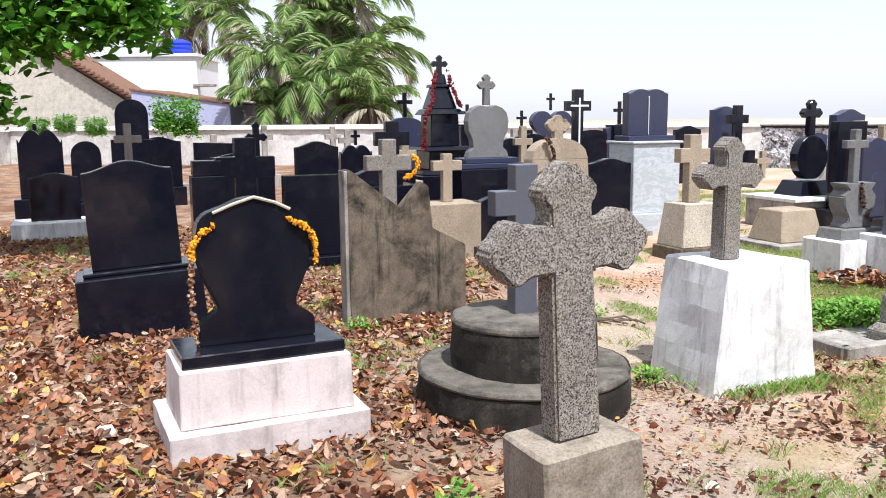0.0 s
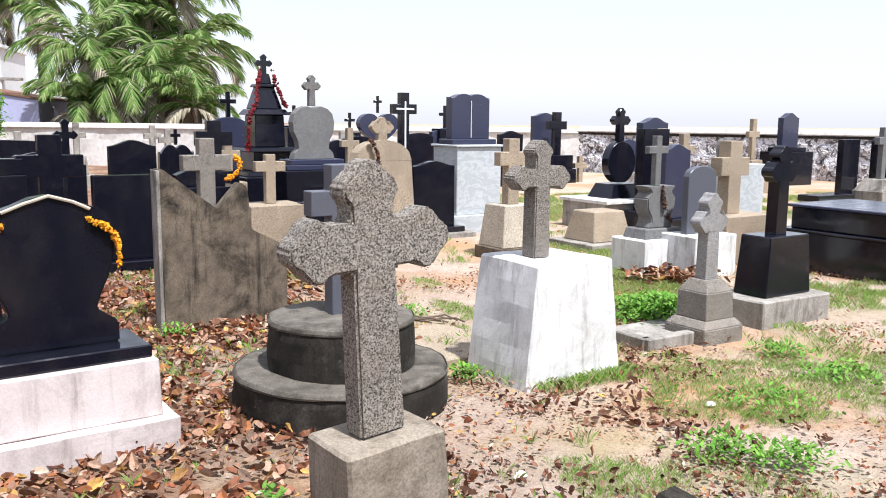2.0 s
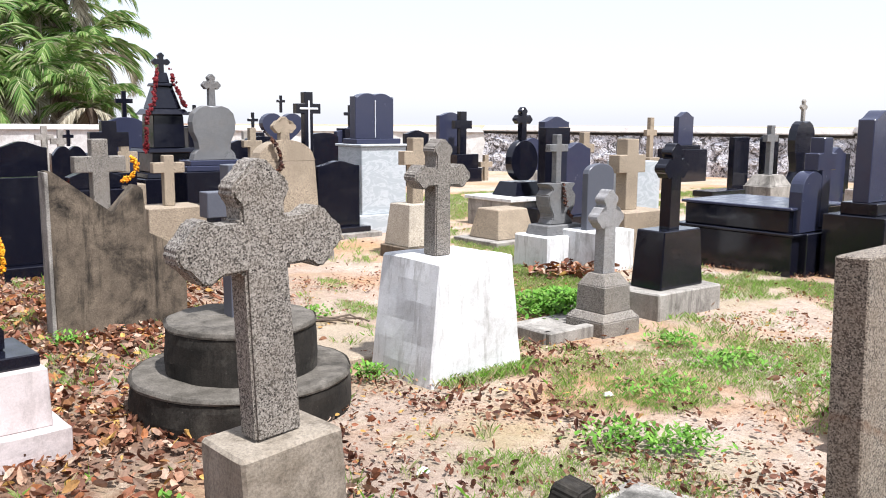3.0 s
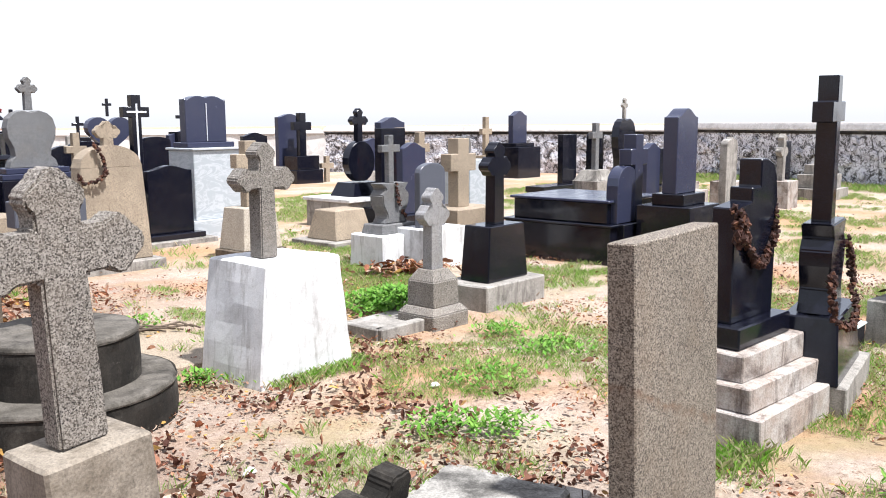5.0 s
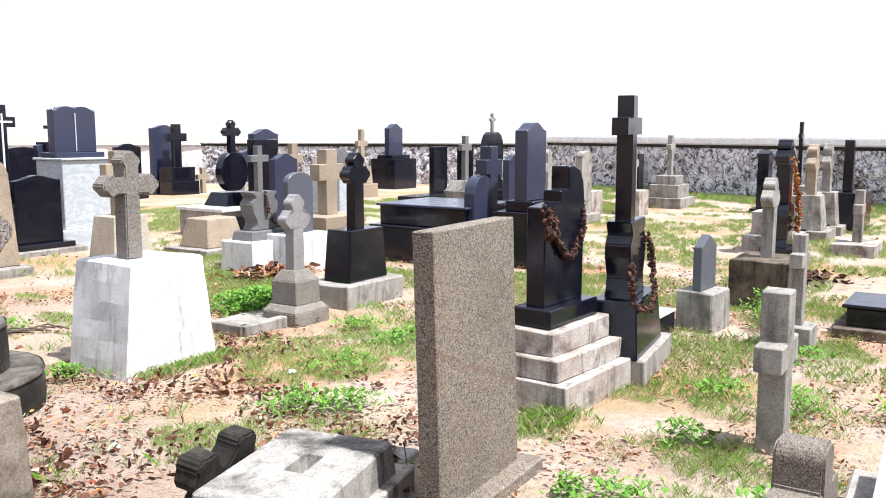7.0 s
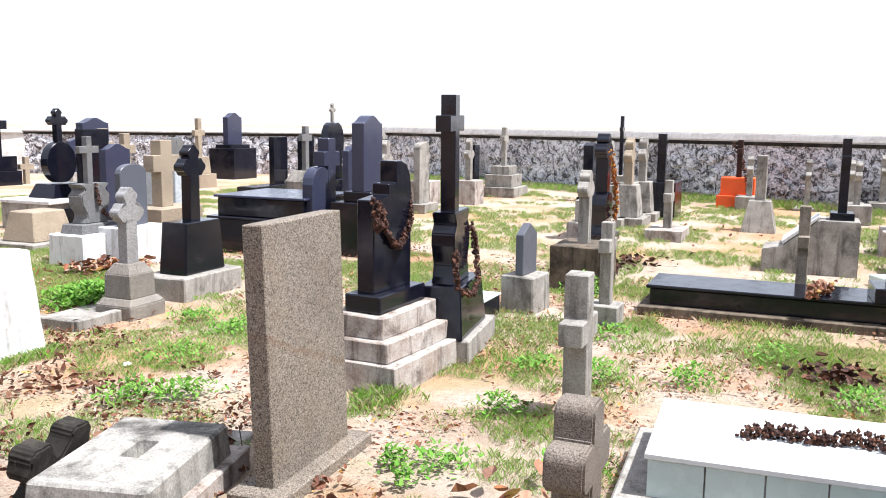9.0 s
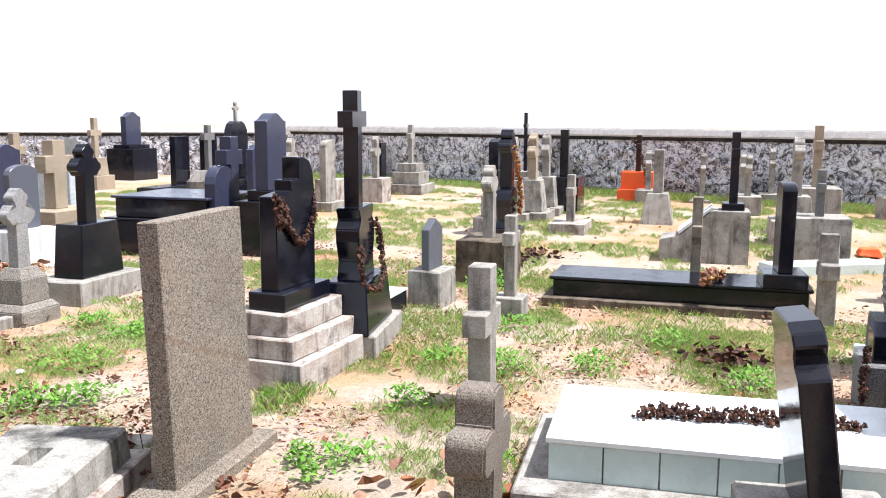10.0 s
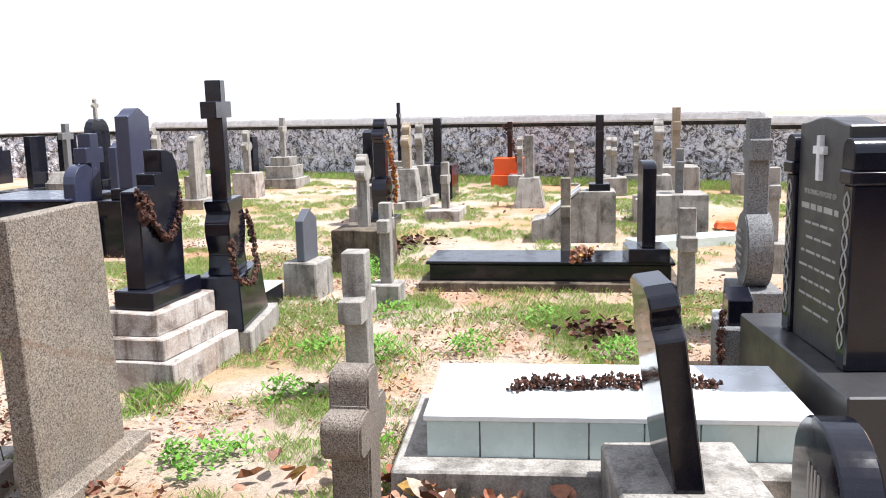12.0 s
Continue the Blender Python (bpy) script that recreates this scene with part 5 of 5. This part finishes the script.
def palm(x, y, crown, size, seed, dry=9):
    rng, size = random.Random(seed), size * 1.12
    t = thing("coconut_palm", x, y, "coconut palm with arching green fronds and some dry ones", "palm tree", rot=rng.uniform(0, 360), group="palms beyond the wall")
    part("trunk", tube([(0, 0, -0.2), (0.15, 0, crown * 0.4), (0.1, 0, crown * 0.8), (0, 0, crown)], [0.22, 0.17, 0.15, 0.16], 9), M_BARK, t)
    for k in range(17 + dry):
        az = rng.uniform(0, 2 * math.pi)
        isdry = k >= 17
        rise = rng.uniform(-0.9, 0.1) if isdry else rng.uniform(0.25, 1.5)
        ln = size * rng.uniform(0.8, 1.15)
        d, side = Vector((math.cos(az), math.sin(az), 0)), Vector((-math.sin(az), math.cos(az), 0))
        p, ang, quads = Vector((0, 0, crown)), rise, []
        n = 44
        for i in range(n):
            step = (d * math.cos(ang) + Vector((0, 0, math.sin(ang)))) * ln / n
            q = p + step
            quads.append([tuple(p - side * 0.02), tuple(p + side * 0.02), tuple(q + side * 0.015), tuple(q - side * 0.015)])
            if i > 2:
                reach = ln * 0.30 * math.sin(math.pi * min(0.97, 0.15 + 0.8 * i / n)) * rng.uniform(0.8, 1.1)
                for s in (-1, 1):
                    tip = q + side * s * reach * 0.5 + step.normalized() * reach * 0.75 - Vector((0, 0, reach * rng.uniform(0.15, 0.75)))
                    mid = q.lerp(tip, 0.5) + Vector((0, 0, reach * 0.08))
                    w = step.normalized() * 0.042
                    quads.append([tuple(q - w * 0.6), tuple(q + w * 0.6), tuple(mid + w), tuple(tip), tuple(mid - w)])
            p, ang = q, ang - (2.0 if isdry else 1.75) / n * (0.6 + i / n)
        f = new("frond", strips("frond", M_FRONDDRY if isdry else M_FROND, quads))
        f.parent = t


for k, (px, py, cz, s) in enumerate(((-7.0, 38.5, 7.0, 2.4), (-4.6, 38.0, 6.6, 2.6), (-7.0, 33.0, 3.6, 2.6), (-5.8, 32.5, 2.5, 2.7), (-4.2, 33.5, 3.1, 2.6), (-13.5, 52.0, 7.5, 3.0), (-6.9, 37.0, 5.2, 3.0), (-3.6, 36.5, 4.2, 2.6), (-15.5, 54.0, 8.0, 3.0), (-3.2, 31.5, 1.8, 2.0), (-6.9, 31.6, 1.7, 2.2), (-5.4, 40.0, 5.8, 3.0), (-17.5, 53.0, 7.0, 3.0))):
    palm(px, py, cz, s, 40 + k)


def leaf_cloud(centres, per, spread, leaf, seed):
    rng = random.Random(seed)
    quads = []
    for c in centres:
        for _ in range(per):
            p = Vector(c) + Vector((rng.gauss(0, spread), rng.gauss(0, spread), rng.gauss(0, spread * 0.8)))
            m = Euler((rng.uniform(-0.9, 0.9), rng.uniform(-0.9, 0.9), rng.uniform(0, 6.3))).to_matrix()
            k = leaf * rng.uniform(0.6, 1.2)
            quads.append([tuple(p + m @ Vector(q) * k) for q in ((0, -1, 0), (0.38, -0.3, 0.08), (0.42, 0.3, 0.08), (0, 1, -0.1), (-0.42, 0.3, 0.08), (-0.38, -0.3, 0.08))])
    return quads


tree = thing("almond_tree", -6.6, 8.6, "broad-leaved tree with bright green hanging foliage", "tree", rot=0)
part("trunk", tube([(0, 0, -0.1), (0.05, 0.1, 1.2), (0.2, 0.2, 2.4), (0.4, 0.3, 3.6)], [0.2, 0.16, 0.13, 0.08], 10), M_BARK, tree)
for q in (((0.2, 0.2, 2.2), (1.2, 0.4, 2.75), (2.4, 0.5, 2.6)), ((0.2, 0.2, 2.4), (0.9, 0.9, 3.0), (1.6, 1.6, 3.1)), ((0.1, 0.2, 1.7), (0.9, 0.2, 2.1), (1.8, 0.3, 2.0)), ((0.3, 0.2, 2.8), (-0.8, -0.2, 3.4), (-1.6, -0.4, 3.6))):
    part("limb", tube(q, [0.07, 0.05, 0.02], 7), M_BARK, tree)
crn = random.Random(7)
spots = [(1.4 + 2.0 * crn.random() ** 1.2, 0.1 + 0.9 * crn.random(), 2.32 + 1.0 * crn.random()) for _ in range(100)] + [(1.2 + 0.75 * crn.random(), 0.1 + 0.5 * crn.random(), 1.55 + 0.9 * crn.random()) for _ in range(22)] + [(-1.5 + 2.8 * crn.random(), -1.0 + 2.2 * crn.random(), 2.6 + 1.6 * crn.random()) for _ in range(46)]
cr = new("crown", strips("crown", M_LEAF, leaf_cloud(spots, 46, 0.17, 0.1, 8)))
cr.parent = tree
shrub = new("shrub", strips("shrub", M_LEAF, leaf_cloud([(crn.uniform(-0.55, 0.55), crn.uniform(-0.3, 0.3), 1.2 + crn.uniform(-0.5, 0.45)) for _ in range(34)], 70, 0.14, 0.07, 9)))
shrub.location = (-8.75, 26.6, 0.4)
tagged(shrub, "bright green shrub growing beyond the wall", "shrub")
for sx, sy, sz in ((-11.6, 27.5, 0.2), (-12.8, 28.0, 0.3), (-13.6, 27.8, 0.2)):
    sh = new("shrub", shrub.data)
    sh.location = (sx, sy, sz + 0.5)
    sh.scale = (0.5, 0.5, 0.5)
    tagged(sh, "small green shrub by the wall", "shrub")

# ---- ground cover ----


def scatter_leaves(name, label, spots, seed, lo=0.035, hi=0.075, material=M_DRY, up=0.5):
    rng = random.Random(seed)
    verts, faces = [], []
    for x, y, z in spots:
        k = rng.uniform(lo, hi)
        m = Euler((rng.gauss(0, up), rng.gauss(0, up), rng.uniform(0, 6.3))).to_matrix()
        c, curl = Vector((x, y, z + 0.012 + 0.02 * rng.random())), rng.uniform(-0.1, 0.6)
        rag = rng.uniform(0.2, 1.8)
        b = len(verts)
        for q in ((0, -1.2, curl * 0.5), (0.34, -0.72, curl * 0.7), (0.56, -0.05, curl), (0.5, 0.55, curl * 1.2), (0.22, 0.95, curl * 0.8), (0, 1.08, curl * 0.4), (-0.24, 0.92, curl * rag), (-0.52, 0.5, curl * 1.1), (-0.58, -0.1, curl * rag), (-0.32, -0.75, curl * 0.8), (0, -0.3, 0), (0, 0.45, 0.05)):
            verts.append(tuple(c + m @ Vector(q) * k))
        faces += [(b, b + 1, b + 10), (b + 1, b + 2, b + 10), (b + 2, b + 3, b + 11, b + 10), (b + 3, b + 4, b + 11), (b + 4, b + 5, b + 11), (b + 5, b + 6, b + 11), (b + 6, b + 7, b + 11), (b + 7, b + 8, b + 10, b + 11), (b + 8, b + 9, b + 10), (b + 9, b, b + 10)]
    me = bpy.data.meshes.new(name)
    me.from_pydata(verts, [], faces)
    me.materials.append(material)
    return tagged(new(name, me), label, "leaves", kind="stuff")


rng = random.Random(21)
spots = []
while len(spots) < 34000:
    x, y = rng.uniform(-6.5, 1.6), rng.uniform(0.6, 12)
    want = min(1.0, max(0.0, (0.95 - x) / 1.7)) * (0.35 + 0.9 * max(0, 0.55 + noise.noise(Vector((x * 0.9, y * 0.9, 0)))))
    if rng.random() < want * (1.0 if y < 8 else 0.45):
        spots.append((x, y, 0))
scatter_leaves("leaf_litter", "thick litter of brown and orange dead leaves", spots, 22, 0.012, 0.042, M_DRY, 0.7)
spots = []
while len(spots) < 900:
    x, y = rng.uniform(-0.3, 3.4), rng.uniform(1.6, 5.2)
    if noise.noise(Vector((x * 1.3, y * 1.3, 5))) > 0.02 + 0.25 * max(0, x - 1.2):
        spots.append((x, y, 0))
scatter_leaves("leaf_litter", "scattered dry brown leaves on sand", spots, 23, 0.01, 0.032, M_DRYDARK, 0.8)
spots = [(rng.uniform(-2, 14), rng.uniform(-1, 14), 0) for _ in range(1400)]
scatter_leaves("leaf_litter", "stray dry leaves among the grass", spots, 24, 0.008, 0.03)
spots = [(2.55 + rng.gauss(0, 0.14), 0.25 + rng.gauss(0, 0.45), rng.random() * 0.06) for _ in range(170)]
scatter_leaves("leaf_litter", "heap of large curled brown leaves beside a tomb", spots, 25, 0.03, 0.06)
spots = [(3.55 + rng.gauss(0, 0.22), 7.55 + rng.gauss(0, 0.12), rng.random() * 0.1) for _ in range(170)]
scatter_leaves("leaf_litter", "heap of reddish dry leaves before a white block", spots, 26, 0.03, 0.055)
spots = [(5.3 + rng.gauss(0, 0.14), 0.9 + rng.gauss(0, 0.1), rng.random() * 0.05) for _ in range(120)]
scatter_leaves("withered_flowers", "heap of withered dark flowers on the sand", spots, 27, 0.02, 0.04, M_WITHER)
spots = [(7.6 + rng.gauss(0, 0.5), 4.3 + rng.gauss(0, 0.16), rng.random() * 0.05) for _ in range(260)]
scatter_leaves("withered_flowers", "line of dark plant debris on the sand", spots, 28, 0.02, 0.045, M_WITHER)


spots = []
while len(spots) < 24000:
    x, y = rng.uniform(-1.5, 7.5), rng.uniform(-0.2, 8.5)
    if noise.noise(Vector((x * 1.1, y * 1.1, 9))) + 0.5 * noise.noise(Vector((x * 4, y * 4, 9))) > -0.05:
        spots.append((x, y, -0.008))
crumbs = spots
spots = []
while len(spots) < 1500:
    x, y = rng.uniform(0.3, 2.6), rng.uniform(2.2, 4.8)
    if noise.noise(Vector((x * 1.5, y * 1.5, 12))) + 0.5 * noise.noise(Vector((x * 5, y * 5, 12))) > 0.02:
        spots.append((x, y, -0.004))
scatter_leaves("leaf_litter", "broken brown leaf litter on the sand", spots, 30, 0.006, 0.022, M_DRYDARK, 0.8)
spots = crumbs
scatter_leaves("ground_crumbs", "fine crumbs of dead leaves and bark on sand", spots, 29, 0.005, 0.016)


def grass(name, label, count, accept, seed, height=0.06, material=M_GRASS):
    r = np.random.RandomState(seed)
    pts = []
    while len(pts) < count:
        x, y = accept(r)
        if x is not None:
            pts.append((x, y))
    pts = np.repeat(np.array(pts), 11, axis=0)
    n = len(pts)
    base = np.c_[pts + r.normal(0, 0.024, (n, 2)), np.full(n, -0.005)]
    az = r.uniform(0, 2 * np.pi, n)
    h = height * r.uniform(0.35, 1.6, n)
    lean = np.c_[np.cos(az), np.sin(az), np.zeros(n)] * (h * r.uniform(0.15, 1.1, n))[:, None]
    wid = np.c_[-np.sin(az), np.cos(az), np.zeros(n)] * 0.0013
    up = np.c_[np.zeros(n), np.zeros(n), h]
    v = np.stack([base - wid, base + wid, base + lean * 0.4 + up * 0.65 + wid * 0.7, base + lean + up, base + lean * 0.4 + up * 0.65 - wid * 0.7], 1).reshape(-1, 3)
    me = bpy.data.meshes.new(name)
    me.from_pydata(v.tolist(), [], [tuple(range(5 * i, 5 * i + 5)) for i in range(n)])
    me.materials.append(material)
    return tagged(new(name, me), label, "grass", kind="stuff")


def patchy(x0, x1, y0, y1, cut, zz):
    def accept(r):
        x, y = r.uniform(x0, x1), r.uniform(y0, y1)
        v = noise.noise(Vector((x * 0.8, y * 0.8, zz))) + 0.6 * noise.noise(Vector((x * 2.6, y * 2.6, zz))) + 0.35 * noise.noise(Vector((x * 9, y * 9, zz)))
        return (x, y) if v > cut else (None, None)
    return accept


grass("grass", "patchy short green grass on sand", 14000, patchy(1.2, 7.0, 0.0, 8.5, 0.13, 2.0), 31, 0.024)
grass("grass", "patchy short grass between far graves", 22000, patchy(3.0, 16.5, 1.0, 17.0, 0.06, 4.0), 32, 0.036)
grass("grass", "thin grass at the foot of the boundary wall", 1600, lambda r: (r.uniform(15.8, 16.9), r.uniform(0, 17)), 33, 0.1)
grass("grass", "sparse dry grass among dead leaves", 700, patchy(-5.0, 2.2, 3.0, 12.0, 0.25, 6.0), 34, 0.05)
grass("grass", "tuft of long grass beside limewashed steps", 60, lambda r: (2.98 + r.normal(0, 0.1), 2.5 + r.normal(0, 0.07)), 35, 0.06)
grass("grass", "tuft of grass at a white plinth's foot", 130, lambda r: ((lambda s: (1.45 + 0.58 * s + r.normal(0, 0.05), 4.50 + 0.24 * s + r.normal(0, 0.04)))(r.uniform(0, 1.1))), 36, 0.05)


def weeds(x, y, count, spread, height, label, seed, name="weed_plant"):
    r = random.Random(seed)
    quads = []
    for _ in range(int(count * 2.4)):
        p = Vector((r.gauss(0, spread * 0.75), r.gauss(0, spread * 0.6), 0))
        az = r.uniform(0, 6.3)
        k = (0.024 if name == "plant_bed" else 0.017) * r.uniform(0.6, 1.4)
        lift = r.uniform(0.01, height) * max(0.25, 1 - (p.length / (2.2 * spread)) ** 2)
        m = Euler((r.uniform(0.1, 0.9), 0, az)).to_matrix()
        quads.append([tuple(p + Vector((0, 0, lift)) + m @ Vector(q) * k) for q in ((0, 0, 0), (0.45, 0.6, 0.06), (0.4, 1.3, 0.08), (0, 2.0, 0), (-0.4, 1.3, 0.08), (-0.45, 0.6, 0.06))])
    ob = new(name, strips(name, M_WEED, quads))
    ob.location = (x, y, 0)
    return tagged(ob, label, "plant", kind="stuff")


weeds(2.85, 6.15, 900, 0.24, 0.17, "dense bed of bright green leafy plants in a kerbed grave", 51, "plant_bed")
for k, (x, y, c, s, h) in enumerate(((2.0, 3.45, 130, 0.14, 0.1), (2.25, 3.3, 110, 0.12, 0.1), (3.2, 5.0, 120, 0.14, 0.07), (3.3, 4.5, 150, 0.2, 0.06), (2.6, 4.1, 120, 0.22, 0.05), (-0.03, 3.1, 40, 0.05, 0.14), (1.05, 4.75, 60, 0.08, 0.1), (-0.75, 6.0, 50, 0.1, 0.1), (0.9, 6.4, 90, 0.16, 0.08),
                                    (3.35, 1.9, 90, 0.1, 0.12), (4.2, 1.9, 110, 0.12, 0.14), (4.6, 1.5, 90, 0.12, 0.12), (5.2, 2.5, 80, 0.15, 0.1), (5.9, 3.2, 160, 0.14, 0.25), (6.2, 3.5, 140, 0.14, 0.25), (4.9, 0.6, 80, 0.12, 0.12), (5.5, 1.4, 80, 0.15, 0.1), (3.0, 1.2, 60, 0.1, 0.08), (2.6, 1.6, 70, 0.12, 0.08), (2.45, 1.75, 40, 0.06, 0.1), (2.35, 1.55, 30, 0.05, 0.1), (4.6, 4.1, 110, 0.2, 0.08), (5.0, 4.6, 110, 0.25, 0.07), (3.7, 3.9, 90, 0.2, 0.06), (4.1, 2.3, 80, 0.14, 0.1), (3.6, 0.95, 50, 0.07, 0.12))):
    weeds(x, y, c, s, h, "low clump of green broad-leaved weeds", 60 + k)

# ---- small litter ----
wr = thing("plastic_wrapper", 0.02, 3.02, "torn red and yellow plastic wrapper among leaves", "litter", rot=20)
part("wrapper", block(0.13, 0.07, 0.03, 0.8, bevel=0.006, wear=0.012), M_MARIGOLD, wr)
for k, (x, y, s, rot) in enumerate(((-1.75, 3.95, 0.12, 30), (-0.85, 3.05, 0.16, 10), (1.0, 3.35, 0.07, 50), (2.25, 4.1, 0.06, 10), (3.75, 1.72, 0.09, 40), (2.45, 2.6, 0.06, 70))):
    pb = thing("plastic_bag", x, y, "crumpled white plastic bag lying on the ground", "litter", rot=rot, group="plastic litter")
    part("film", block(s, s * 0.6, s * 0.4, 0.6, bevel=0.004, wear=s * 0.22), M_PLASTIC, pb)
cup = thing("incense_cup", 1.97, 2.24, "small pale cup holding an incense stick", "cup", z=0.02)
part("cup", lathe([(0.022, 0), (0.03, 0.055), (0.026, 0.055)], 20), M_STEP, cup)
part("stick", tube([(0, 0, 0.02), (-0.03, 0.0, 0.17)], 0.0025, 5), M_BARK, cup)
